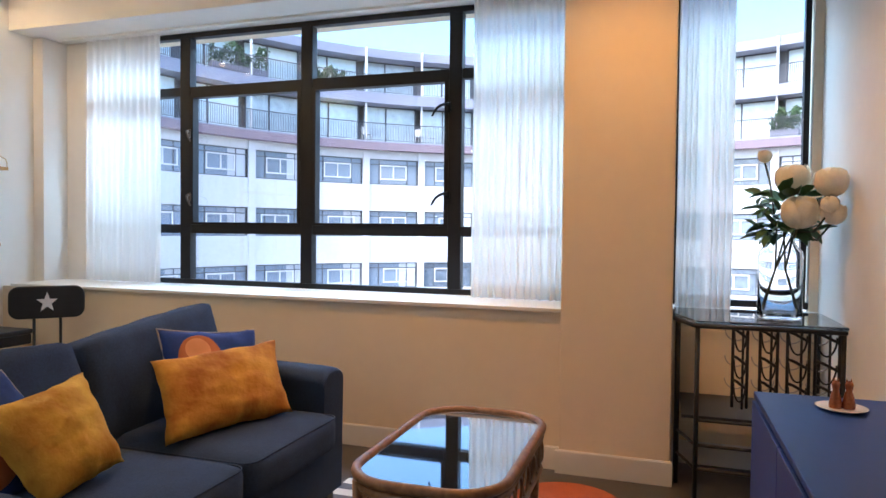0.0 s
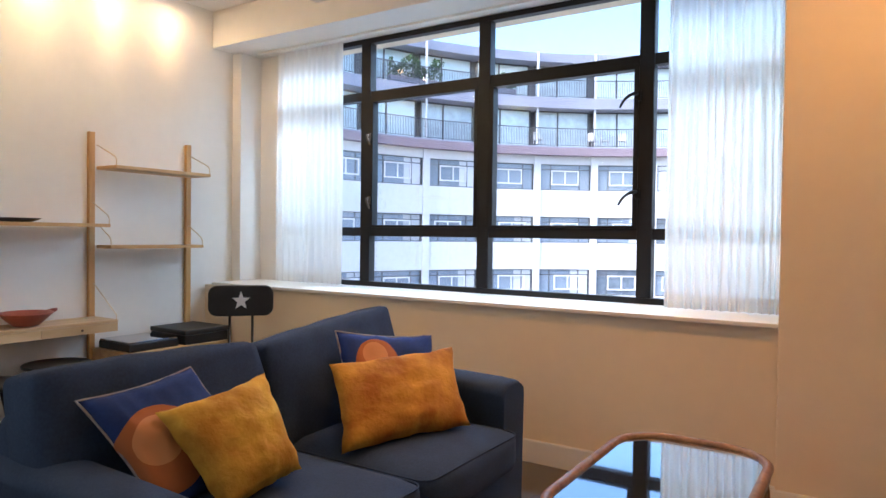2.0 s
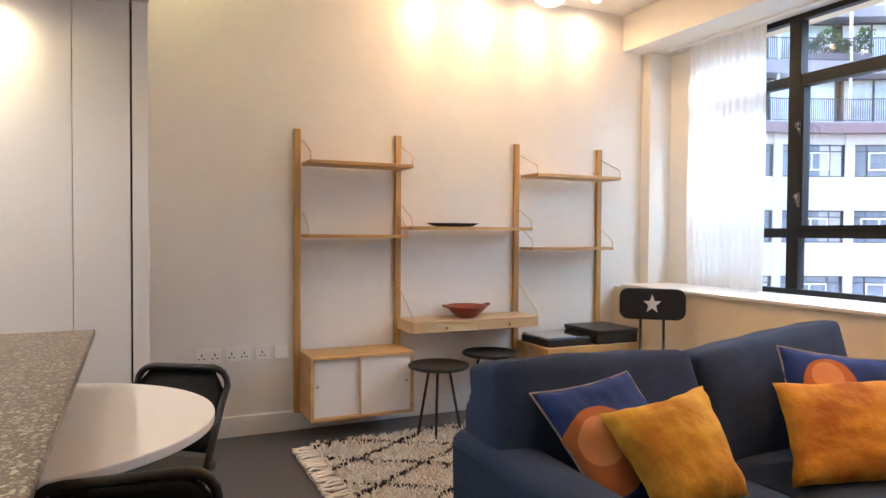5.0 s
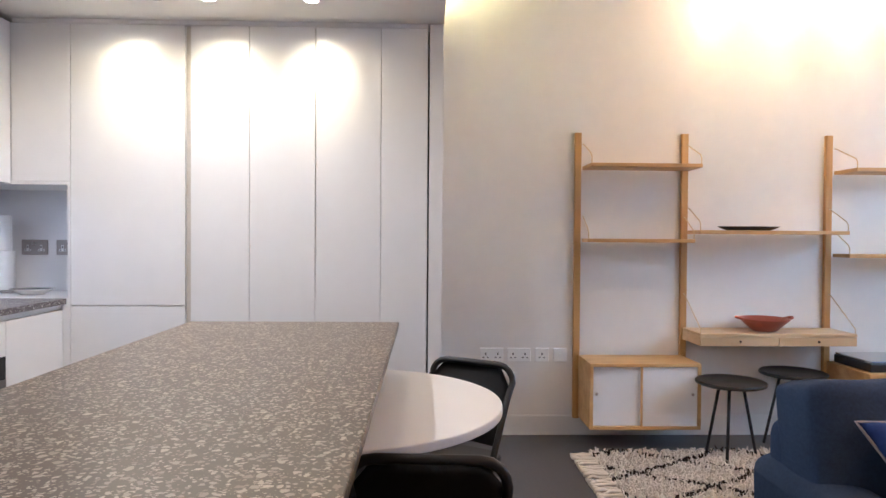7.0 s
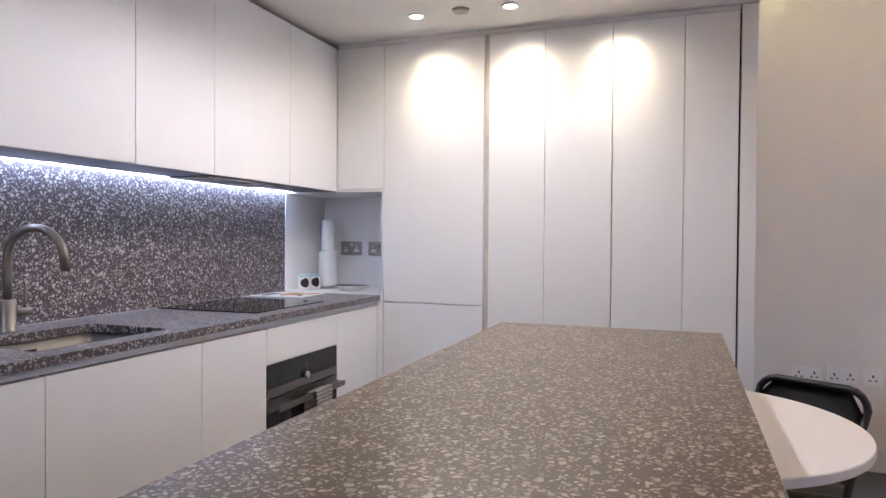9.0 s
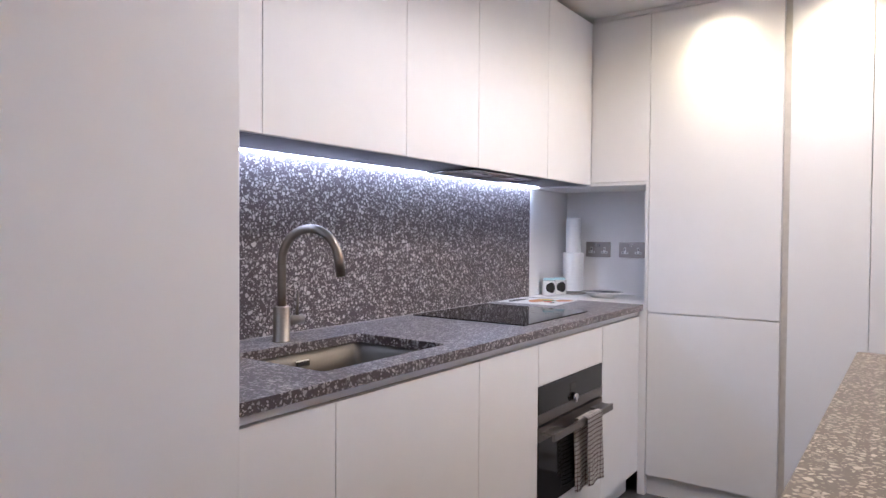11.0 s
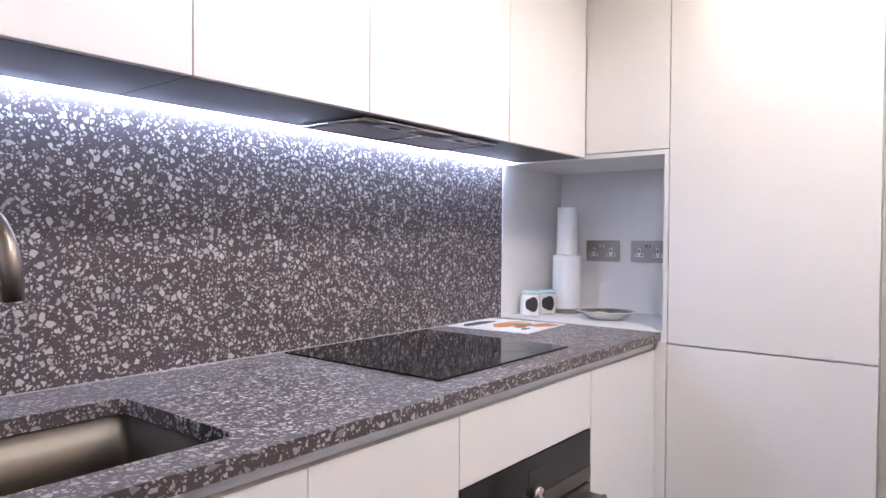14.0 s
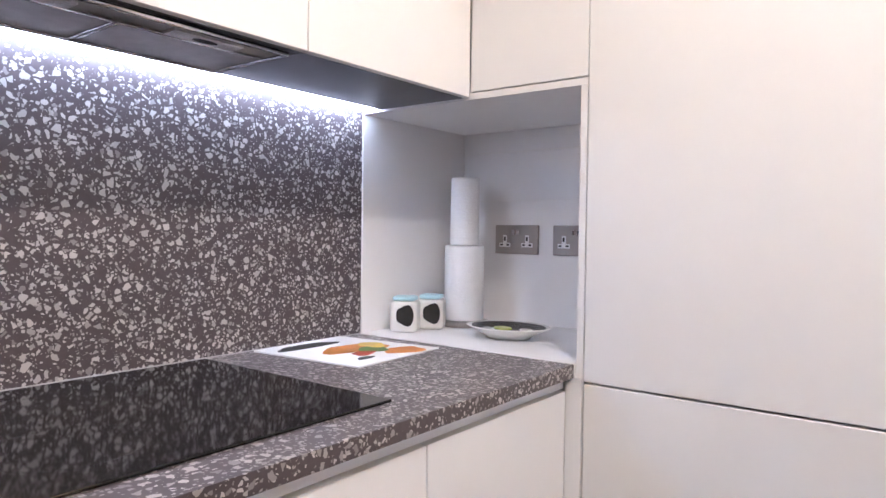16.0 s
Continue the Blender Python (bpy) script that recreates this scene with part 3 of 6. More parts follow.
# ---- shelving on the west wall ----
UP = (1.831, 2.508, 3.431, 4.172)
shelving = thing("wall_shelving", (WEST, 3.0, 0.11), "oiled oak wall-hung shelving with brass wire brackets", "shelving")
for y in UP:
    part("upright", B(WEST + 0.001, WEST + 0.032, y - 0.020, y + 0.020, 0.11, 1.905, 0.003), OAK_UP, shelving, world=True)


def bracket(y, z, depth, high):
    """A bent brass rod from the upright down to the front of a shelf."""
    x = WEST + 0.03
    return tube(bmesh.new(), [(x, y, z + high), (x + 0.012, y, z + high), (x + depth - 0.02, y, z + high * 0.45), (x + depth - 0.004, y, z + high * 0.3), (x + depth - 0.004, y, z)], 0.0032, 6)


def shelf(y0, y1, z, depth, high):
    s = part("shelf", B(WEST + 0.034, WEST + 0.034 + depth, y0 + 0.004, y1 - 0.004, z - 0.011, z + 0.011, 0.003), OAK, shelving, world=True)
    for y in (y0 + 0.010, y1 - 0.010):
        part("bracket", bracket(y, z, depth, high), BRASSWIRE, s, world=True)


shelf(UP[0] + 0.02, UP[1] + 0.02, 1.682, 0.23, 0.15)
shelf(UP[0] + 0.02, UP[1] + 0.005, 1.232, 0.17, 0.15)
shelf(UP[1] + 0.012, UP[2] + 0.012, 1.287, 0.20, 0.15)
shelf(UP[2] + 0.022, UP[3] + 0.02, 1.668, 0.23, 0.15)
shelf(UP[2] + 0.022, UP[3] + 0.006, 1.147, 0.17, 0.15)

wall_cab = thing("wall_cabinet", (WEST + 0.034, 2.17, 0.13), "oak wall cabinet with two white sliding doors", "cabinet")
cb = bmesh.new()
cx0, cx1, cy0, cy1, cz0, cz1 = WEST + 0.034, -4.205, UP[0] + 0.012, UP[1] - 0.010, 0.125, 0.512
box(cb, cx0, cx1, cy0, cy1, cz1 - 0.018, cz1, 0.002)
box(cb, cx0, cx1, cy0, cy1, cz0, cz0 + 0.018, 0.002)
box(cb, cx0, cx1, cy0, cy0 + 0.018, cz0 + 0.018, cz1 - 0.018)
box(cb, cx0, cx1, cy1 - 0.018, cy1, cz0 + 0.018, cz1 - 0.018)
box(cb, cx0, cx0 + 0.01, cy0 + 0.018, cy1 - 0.018, cz0 + 0.018, cz1 - 0.018)
part("carcass", cb, OAK, wall_cab, world=True)
mid = cy0 + 0.465 * (cy1 - cy0)
for a, b, dx, ky in ((cy0 + 0.018, mid + 0.012, 0.026, cy0 + 0.045), (mid - 0.004, cy1 - 0.018, 0.012, cy1 - 0.045)):
    d = part("door", B(cx1 - dx - 0.010, cx1 - dx, a, b, cz0 + 0.019, cz1 - 0.019), LACQUER, wall_cab, "white sliding door", world=True)
    part("finger_hole", lathe(bmesh.new(), [(0, 0), (0.009, 0), (0.009, 0.002), (0, 0.002)], 12), NICKEL, d).matrix_basis = pose(cx1 - dx + 0.001 - cx0, ky - 2.17, 0.20, 0, 90, 0)
part("divider_edge", B(cx1 - 0.011, cx1 - 0.003, mid - 0.006, mid + 0.006, cz0 + 0.018, cz1 - 0.018), OAK, wall_cab, world=True)

desk = thing("wall_desk", (WEST + 0.034, 2.97, 0.61), "pale oak wall-hung desk with two shallow drawers", "desk")
dx0, dx1, dy0, dy1 = WEST + 0.034, -4.235, UP[1] - 0.005, UP[2] + 0.012
part("desk_top", B(dx0, dx1, dy0, dy1, 0.668, 0.686, 0.002), OAK_PALE, desk, world=True)
part("desk_case", B(dx0, dx1 - 0.016, dy0, dy1, 0.612, 0.667), OAK_PALE, desk, world=True)
for a, b in ((dy0 + 0.002, (dy0 + dy1) / 2 - 0.0015), ((dy0 + dy1) / 2 + 0.0015, dy1 - 0.002)):
    d = part("drawer", B(dx1 - 0.0155, dx1 - 0.001, a, b, 0.613, 0.666, 0.001), OAK_PALE, desk, world=True)
    part("knob", lathe(bmesh.new(), [(0, 0.014), (0.006, 0.014), (0.008, 0.009), (0.004, 0.004), (0.004, 0), (0, 0)], 12), BRASS, d, "small dark knob").matrix_basis = pose(dx1 - 0.002 - dx0, (a + b) / 2 - 2.97, 0.03, 0, 90, 0)
for y in (dy0 + 0.004, dy1 - 0.004):
    part("stay", tube(bmesh.new(), [(WEST + 0.032, y, 0.90), (WEST + 0.05, y, 0.895), (dx1 - 0.015, y, 0.715), (dx1 - 0.012, y, 0.676)], 0.003, 6), BRASSWIRE, desk, "brass wire stay", world=True)

low_cab = thing("low_cabinet", (WEST + 0.034, 3.80, 0.12), "low oak wall cabinet behind the sofa", "cabinet")
part("carcass", B(WEST + 0.034, -4.10, UP[2] + 0.0, UP[3] + 0.03, 0.12, 0.475, 0.003), OAK, low_cab, world=True)
printer = thing("record_player", (-4.31, 3.66, 0.476), "flat black record player on the low cabinet", "record player")
part("plinth", B(-0.18, 0.17, -0.20, 0.16, 0.0, 0.05, 0.006), BLACK, printer)
part("cover", B(-0.175, 0.165, -0.195, 0.155, 0.051, 0.062, 0.004), SMOKED, printer)
case = thing("storage_box", (-4.30, 4.02, 0.476), "black lidded box on the low cabinet", "box")
part("body", B(-0.20, 0.19, -0.17, 0.19, 0.0, 0.066, 0.006), BLACK, case)
part("lid", B(-0.205, 0.195, -0.175, 0.195, 0.067, 0.100, 0.006), BLACK, case)

tray = thing("serving_tray", (-4.40, 2.86, 1.299), "shallow dark oval tray on a shelf", "tray")
tb = lathe(bmesh.new(), [(0, 0.0), (0.055, 0.0), (0.062, 0.004), (0.078, 0.020), (0.080, 0.024), (0.076, 0.022), (0.058, 0.008), (0, 0.006)], 40)
for v in tb.verts:
    v.co.y *= 2.4
part("dish", tb, DARKGLAZE, tray)

bowl = thing("serving_bowl", (-4.36, 2.945, 0.687), "terracotta red glazed bowl with two lug handles", "bowl")
part("bowl", lathe(bmesh.new(), [(0, 0.0), (0.06, 0.0), (0.075, 0.008), (0.125, 0.055), (0.140, 0.078), (0.146, 0.080), (0.142, 0.070), (0.115, 0.05), (0.07, 0.014), (0, 0.010)], 32), TERRACOTTA, bowl)
for s in (1, -1):
    part("handle", tube(bmesh.new(), [(-0.03, s * 0.138, 0.074), (-0.018, s * 0.165, 0.082), (0.0, s * 0.175, 0.085), (0.018, s * 0.165, 0.082), (0.03, s * 0.138, 0.074)], 0.008, 8), TERRACOTTA, bowl)


def socket(x, y0, y1, z0, z1, plate, pins, category="socket", label="white plastic wall socket plate", deep=0.010):
    s = thing("wall_socket", (x, (y0 + y1) / 2, z0), label, category, "wall sockets")
    part("plate", B(0.0, deep, (y0 - y1) / 2, (y1 - y0) / 2, 0.0, z1 - z0, 0.002), plate, s)
    return s


def pin_group(s, y, z, material, inset=None, k=1.0):
    if inset:
        tee = B(0.0101, 0.0116, y - 0.0062, y + 0.0062, z - 0.001, z + 0.022, 0.0006)
        box(tee, 0.0101, 0.0115, y - 0.019, y + 0.019, z - 0.0135, z - 0.0012, 0.0006)
        part("insert", tee, inset, s, "white moulded pin insert")
    for a, b, w, h in ((0, 0.011, 0.003, 0.006), (-0.011, -0.007, 0.0045, 0.0025), (0.011, -0.007, 0.0045, 0.0025)):
        part("slot", B(0.0102, 0.0124, y + a * k - w * k, y + a * k + w * k, z + b * k - h * k, z + b * k + h * k), material, s)


for y0, y1, groups in ((1.226, 1.372, (-0.038, 0.038)), (1.399, 1.545, (-0.038, 0.038)), (1.574, 1.660, (0,)), (1.690, 1.776, ())):
    s = socket(WEST, y0, y1, 0.462, 0.548, PLASTIC, groups)
    for g in groups:
        pin_group(s, g, 0.036, DARKHOLE, None, 1.25)
        part("switch", B(0.0101, 0.013, g - 0.006, g + 0.006, 0.062, 0.076, 0.001), PLASTIC, s)
    if not groups:
        part("switch", B(0.0101, 0.013, -0.012, 0.012, 0.03, 0.055, 0.001), PLASTIC, s)


# ---- stools and chairs ----
stool = thing("stool", (-4.05, 2.60, 0.0), "black round stool with three slim legs", "stool", "black stools under the desk")
part("seat", lathe(bmesh.new(), [(0, 0.425), (0.17, 0.425), (0.188, 0.432), (0.190, 0.445), (0.183, 0.450), (0.176, 0.444), (0, 0.443)], 40), BLACK, stool)
for k in range(3):
    a = radians(90 + 120 * k)
    part("leg", tube(bmesh.new(), [(0.07 * math.cos(a), 0.07 * math.sin(a), 0.426), (0.155 * math.cos(a), 0.155 * math.sin(a), 0.0)], 0.009, 8), BLACK, stool)
copy_thing(stool, pose(-4.31, 3.10, 0, 0, 0, 40))


def folding_chair(at, turn, label):
    """A black folding chair with a bent tube frame and a curved back; faces +x before the turn."""
    c = thing("folding_chair", at, label, "folding chair", "black folding chairs at the leaf table", turn)
    side = [(0.27, 0.0), (0.13, 0.25), (0.0, 0.47), (-0.11, 0.65)]
    pts = [(x, -0.175, z) for x, z in side]
    for k in range(5):
        a = radians(180 - 90 * k / 4)
        pts.append((-0.155 - 0.01 * k / 4, -0.115 + 0.06 * math.cos(a), 0.70 + 0.06 * math.sin(a)))
    pts += [(x, -y, z) for x, y, z in reversed(pts)]
    part("back_frame", tube(bmesh.new(), pts, 0.0125, 10), BLACK, c)
    bk = bmesh.new()
    rows = []
    for j in range(9):
        z = 0.49 + 0.265 * j / 8
        half = 0.172 - (0.05 * max(0, j - 6) / 2) ** 1
        rows.append([bk.verts.new((-0.035 - 0.50 * (z - 0.5) - 0.022 * (1 - (i / 6 - 1) ** 2), half * (i / 6 - 1), z)) for i in range(13)])
    for a, b in zip(rows, rows[1:]):
        for i in range(12):
            bk.faces.new((a[i], a[i + 1], b[i + 1], b[i])).smooth = True
    bmesh.ops.solidify(bk, geom=bk.faces[:], thickness=0.012)
    part("backrest", bk, BLACK, c)
    part("seat", slab(bmesh.new(), rounded(0.19, 0.18, 0.06, 6, 0.09, 0), 0.43, 0.455, 0.008), BLACK, c)
    for s in (-1, 1):
        part("rear_leg", tube(bmesh.new(), [(-0.27, s * 0.155, 0.0), (-0.10, s * 0.155, 0.22), (0.09, s * 0.155, 0.435)], 0.011, 8), BLACK, c)
    part("stretcher", tube(bmesh.new(), [(0.208, -0.175, 0.11), (0.208, 0.175, 0.11)], 0.008, 8), BLACK, c)
    return c


folding_chair((-2.79, 0.975, 0), -32, "black folding chair on the far side of the leaf table")
folding_chair((-1.95, 0.895, 0), 176, "black folding chair tucked in beside the island")

star_chair = thing("star_chair", (-3.815, 4.075, 0), "black chair with a white star on its backrest", "chair", turn=48)
# backrest faces the room, seen from its front
sb = bmesh.new()
slab(sb, rounded(0.215, 0.105, 0.06, 6), -0.018, 0.018, 0.008)
bmesh.ops.rotate(sb, verts=sb.verts[:], matrix=Matrix.Rotation(radians(90), 3, "X"))
bmesh.ops.translate(sb, verts=sb.verts[:], vec=(0, 0, 0.785))
back = part("backrest", sb, BLACK, star_chair)

st = bmesh.new()
ring = [st.verts.new(((0.062 if k % 2 == 0 else 0.026) * math.sin(math.pi * k / 5), -0.0215, 0.785 + (0.068 if k % 2 == 0 else 0.028) * math.cos(math.pi * k / 5))) for k in range(10)]
rear = [st.verts.new(v.co + Vector((0, 0.004, 0))) for v in ring]
st.faces.new(ring)
for k in range(10):
    st.faces.new((ring[k], rear[k], rear[(k + 1) % 10], ring[(k + 1) % 10]))
bmesh.ops.recalc_face_normals(st, faces=st.faces[:])
part("star", st, STARWHITE, back, "worn white painted star")
for s_ in (-1, 1):
    part("post", tube(bmesh.new(), [(s_ * 0.075, 0.026, 0.83), (s_ * 0.075, 0.026, 0.60), (s_ * 0.075, 0.0, 0.46), (s_ * 0.075, -0.05, 0.44)], 0.009, 8), BLACK, star_chair)
part("seat", slab(bmesh.new(), rounded(0.20, 0.20, 0.07, 6, 0, -0.20), 0.425, 0.455, 0.008), BLACK, star_chair)
for sx, sy in ((-1, -1), (1, -1), (-1, 1), (1, 1)):
    part("leg", tube(bmesh.new(), [(sx * 0.13, -0.20 + sy * 0.13, 0.43), (sx * 0.19, -0.20 + sy * 0.18, 0.0)], 0.011, 8), BLACK, star_chair)


# ---- sofa ----
def puff(bm, sx, sy, sz, r=0.06, crown=(0.03, 0.03, 0.03), seg=8):
    """A soft box: rounded edges and crowned faces."""
    g = bmesh.ops.create_cube(bm, size=2)["verts"]
    bmesh.ops.subdivide_edges(bm, edges=bm.edges[:], cuts=seg, use_grid_fill=True)
    for v in bm.verts:
        p = v.co.copy()
        e = Vector((sx, sy, sz))
        q = Vector([p[i] * e[i] for i in range(3)])
        inner = Vector([max(-(e[i] - r), min(e[i] - r, q[i])) for i in range(3)])
        d = q - inner
        if d.length > 1e-6:
            d = d.normalized() * r
        c = inner + d
        c += Vector([crown[i] * p[i] * (1 - p[(i + 1) % 3] ** 2) * (1 - p[(i + 2) % 3] ** 2) for i in range(3)])
        v.co = c
    for f in bm.faces:
        f.smooth = True
    return bm


sofa = thing("sofa", (-1.80, 2.68, 0.0), "dark blue fabric two-seat sofa", "sofa")
fr = bmesh.new()
box(fr, -2.22, -1.40, 1.98, 3.37, 0.09, 0.31, 0.02)
part("base", fr, NAVY, sofa, world=True)
part("back_frame", B(-2.25, -2.09, 1.86, 3.46, 0.09, 0.74, 0.05, 4), NAVY, sofa, world=True, smooth=True)


def sofa_arm(y0, y1, out, sunk=0.0):
    bm = bmesh.new()
    rows = []
    for x, top in ((-2.23, 0.665), (-2.0, 0.665), (-1.7, 0.66), (-1.5, 0.655), (-1.435, 0.650), (-1.415, 0.638)):
        w = []
        for k in range(13):
            a = math.pi * k / 12
            y = (y0 + y1) / 2 + out * 0.012 - math.cos(a) * (y1 - y0) / 2
            z = top - sunk - 0.055 + 0.055 * math.sin(a) ** 0.7
            w.append(bm.verts.new((x, y, z)))
        low = [bm.verts.new((x, y1 - out * 0.0, 0.09)), bm.verts.new((x, y0, 0.09))]
        rows.append(w + low)
    n = len(rows[0])
    for a, b in zip(rows, rows[1:]):
        for k in range(n):
            bm.faces.new((a[k], a[(k + 1) % n], b[(k + 1) % n], b[k])).smooth = k < 12
    bm.faces.new(rows[0][::-1])
    bm.faces.new(rows[-1])
    bmesh.ops.recalc_face_normals(bm, faces=bm.faces[:])
    return bm


part("arm", sofa_arm(1.835, 2.02, -1, 0.03), NAVY, sofa, world=True)
part("arm", sofa_arm(3.36, 3.54, 1), NAVY, sofa, world=True)


def seam(pts, parent):
    part("piping", tube(bmesh.new(), pts, 0.004, 6, closed=True), NAVY, parent, world=True)


for y0, y1 in ((2.025, 2.69), (2.70, 3.355)):
    c = puff(bmesh.new(), 0.40, (y1 - y0) / 2, 0.085, 0.05, (0.018, 0.004, 0.02))
    bmesh.ops.translate(c, verts=c.verts[:], vec=(-1.73, (y0 + y1) / 2, 0.405))
    seat = part("seat_cushion", c, NAVY, sofa, world=True)
    seam([(x, y, 0.470) for x, y in rounded(0.395, (y1 - y0) / 2 - 0.004, 0.05, 4, -1.73, (y0 + y1) / 2)], seat)
for y0, y1, top, low, high, shift in ((1.865, 2.700, 0.875, 0.0, -0.012, -0.075), (2.665, 3.47, 0.895, -0.055, 0.030, -0.05)):
    c = puff(bmesh.new(), 0.10, (y1 - y0) / 2, 0.225, 0.03, (0.035, 0.010, 0.010), 18)
    half = (y1 - y0) / 2
    for v in c.verts:
        up = max(0.0, (v.co.z + 0.225) / 0.45)
        along = (v.co.y / half + 1) / 2
        v.co.z += (low + (high - low) * along + 0.012 * noise.noise(Vector((v.co.y * 5, 0.0, y0)))) * up
        v.co.y += shift * up * along
        v.co.x += 0.008 * noise.noise(Vector((v.co.y * 7, v.co.z * 7, y0 + 4)))
    bmesh.ops.rotate(c, verts=c.verts[:], matrix=Matrix.Rotation(radians(-12), 3, "Y"))
    bmesh.ops.translate(c, verts=c.verts[:], vec=(-2.08, (y0 + y1) / 2, top - 0.235))
    part("back_cushion", c, NAVY, sofa, world=True)
for x, y in ((-2.19, 1.95), (-2.19, 3.44), (-1.45, 1.97), (-1.45, 3.44)):
    part("foot", B(x - 0.03, x + 0.03, y - 0.03, y + 0.03, 0.0085 if x > -2 else 0.0, 0.089, 0.004), BLACK, sofa, world=True)


def throw_cushion(corners, far, thick, material, label, piping=None, seed=1):
    """A plump cushion whose face is set by its top-left, top-right and bottom-left corners; local x runs along its top, y out of its face."""
    tl, tr, bl = (Vector(c) for c in corners)
    ax = (tr - tl).normalized()
    wide = (tr - tl).length
    dn = bl - tl
    dn = dn - ax * dn.dot(ax)
    high = dn.length
    az = -dn.normalized()
    ay = az.cross(ax)
    slip = Vector(far) - (tr + bl - tl)
    slip = Vector((slip.dot(ax), slip.dot(ay), slip.dot(az)))
    lean = Vector(((bl - tl).dot(ax), 0, 0))
    mid = tl + ax * wide / 2 - az * high / 2 + ax * (bl - tl).dot(ax) / 2
    ob = new("cushion")
    tagged(ob, label, "cushion", "cushions on the sofa")
    ob.empty_display_size = 0.05
    m = Matrix((ax, ay, az)).transposed().to_4x4()
    ob.matrix_world = Matrix.Translation(mid) @ m
    rnd = random.Random(seed)
    n = 22
    bm = bmesh.new()
    sheets = []
    for s in (-1, 1):
        g = []
        for j in range(n + 1):
            v = j / n * 2 - 1
            row = []
            for i in range(n + 1):
                u = i / n * 2 - 1
                fat = (max(0.0, (1 - u * u)) * max(0.0, (1 - v * v))) ** 0.42
                pinch_u, pinch_v = 1 - 0.07 * (1 - v * v), 1 - 0.07 * (1 - u * u)
                p = Vector((u * wide / 2 * pinch_u, 0, v * high / 2 * pinch_v))
                wr = noise.noise(Vector((u * 2.2 + seed, v * 2.2, s * 3))) * 0.019 + noise.noise(Vector((u * 6 + seed, v * 5, s))) * 0.009
                p.y = s * (thick / 2 * fat + wr * fat)
                p += lean * (1 - v) / 2 + slip * (1 + u) / 2 * (1 - v) / 2 - lean / 2
                p += Vector((noise.noise(Vector((v * 3, seed, 1))) * 0.008 * abs(u), 0, noise.noise(Vector((u * 3, seed, 5))) * 0.008 * abs(v)))
                row.append(bm.verts.new(p))
            g.append(row)
        sheets.append(g)
        for j in range(n):
            for i in range(n):
                q = (g[j][i], g[j][i + 1], g[j + 1][i + 1], g[j + 1][i])
                bm.faces.new(q if s < 0 else q[::-1]).smooth = True
    bmesh.ops.remove_doubles(bm, verts=bm.verts[:], dist=0.0005)
    part("cover", bm, material, ob)
    if piping:
        rim = []
        for t in range(4 * n):
            k, f = divmod(t, n)
            a = f / n * 2 - 1
            u, v = ((a, -1), (1, a), (-a, 1), (-1, -a))[k]
            rim.append(Vector((u * wide / 2 * (1 - 0.07 * (1 - v * v)), 0, v * high / 2 * (1 - 0.07 * (1 - u * u)))) + lean * (1 - v) / 2 + slip * (1 + u) / 2 * (1 - v) / 2 - lean / 2)
        part("piping", tube(bmesh.new(), rim, 0.0035, 6, closed=True), piping, ob, "pale piped edge")
    return ob


throw_cushion(((-1.87, 2.83, 0.765), (-1.665, 3.37, 0.778), (-1.67, 2.68, 0.505)), (-1.47, 3.20, 0.515), 0.14, VELVET_O, "amber velvet lumbar cushion leaning on the sofa arm", seed=3)
throw_cushion(((-1.85, 2.10, 0.745), (-1.85, 2.50, 0.790), (-1.62, 2.16, 0.49)), (-1.60, 2.42, 0.545), 0.15, VELVET_Y, "ochre velvet cushion leaning on a blue cushion", seed=7)
throw_cushion(((-1.957, 1.938, 0.795), (-1.972, 2.305, 0.826), (-1.765, 2.07, 0.475)), (-1.775, 2.46, 0.50), 0.11, PRINT, "blue cushion printed with an orange disc", PIPING, seed=11)
throw_cushion(((-1.96, 2.965, 0.866), (-1.79, 3.395, 0.812), (-1.84, 2.91, 0.48)), (-1.66, 3.31, 0.45), 0.11, PRINT_B, "blue cushion with an orange disc behind an amber one", PIPING, seed=15)


# ---- rugs ----
def rug_pattern():
    m = mat("shaggy_wool", (0.66, 0.60, 0.52), 0.95, vary=0.1, scale=30, spec=0.1)
    nt = m.node_tree
    n, l = nt.nodes, nt.links
    b = n["Principled BSDF"]
    last = b.inputs["Base Color"].links[0].from_socket
    tc = n.new("ShaderNodeTexCoord")
    wob = n.new("ShaderNodeTexNoise")
    wob.inputs["Scale"].default_value = 9
    l.new(tc.outputs["Object"], wob.inputs["Vector"])
    for sx, sy in ((1.0, 0.62), (1.0, -0.62)):
        dot = n.new("ShaderNodeVectorMath")
        dot.operation, dot.inputs[1].default_value = "DOT_PRODUCT", (sx * 2.6, sy * 2.6, 0)
        l.new(tc.outputs["Object"], dot.inputs[0])
        ad = n.new("ShaderNodeMath")
        ad.operation, ad.inputs[1].default_value = "MULTIPLY_ADD", 0.16
        l.new(wob.outputs[0], ad.inputs[0])
        l.new(dot.outputs["Value"], ad.inputs[2])
        fr_ = n.new("ShaderNodeMath")
        fr_.operation = "FRACT"
        l.new(ad.outputs[0], fr_.inputs[0])
        lt = n.new("ShaderNodeMath")
        lt.operation, lt.inputs[1].default_value = "LESS_THAN", 0.075
        l.new(fr_.outputs[0], lt.inputs[0])
        mix = n.new("ShaderNodeMix")
        mix.data_type = "RGBA"
        mix.inputs[7].default_value = (0.035, 0.03, 0.03, 1)
        l.new(lt.outputs[0], mix.inputs[0])
        l.new(last, mix.inputs[6])
        last = mix.outputs[2]
    l.new(last, b.inputs["Base Color"])
    return m


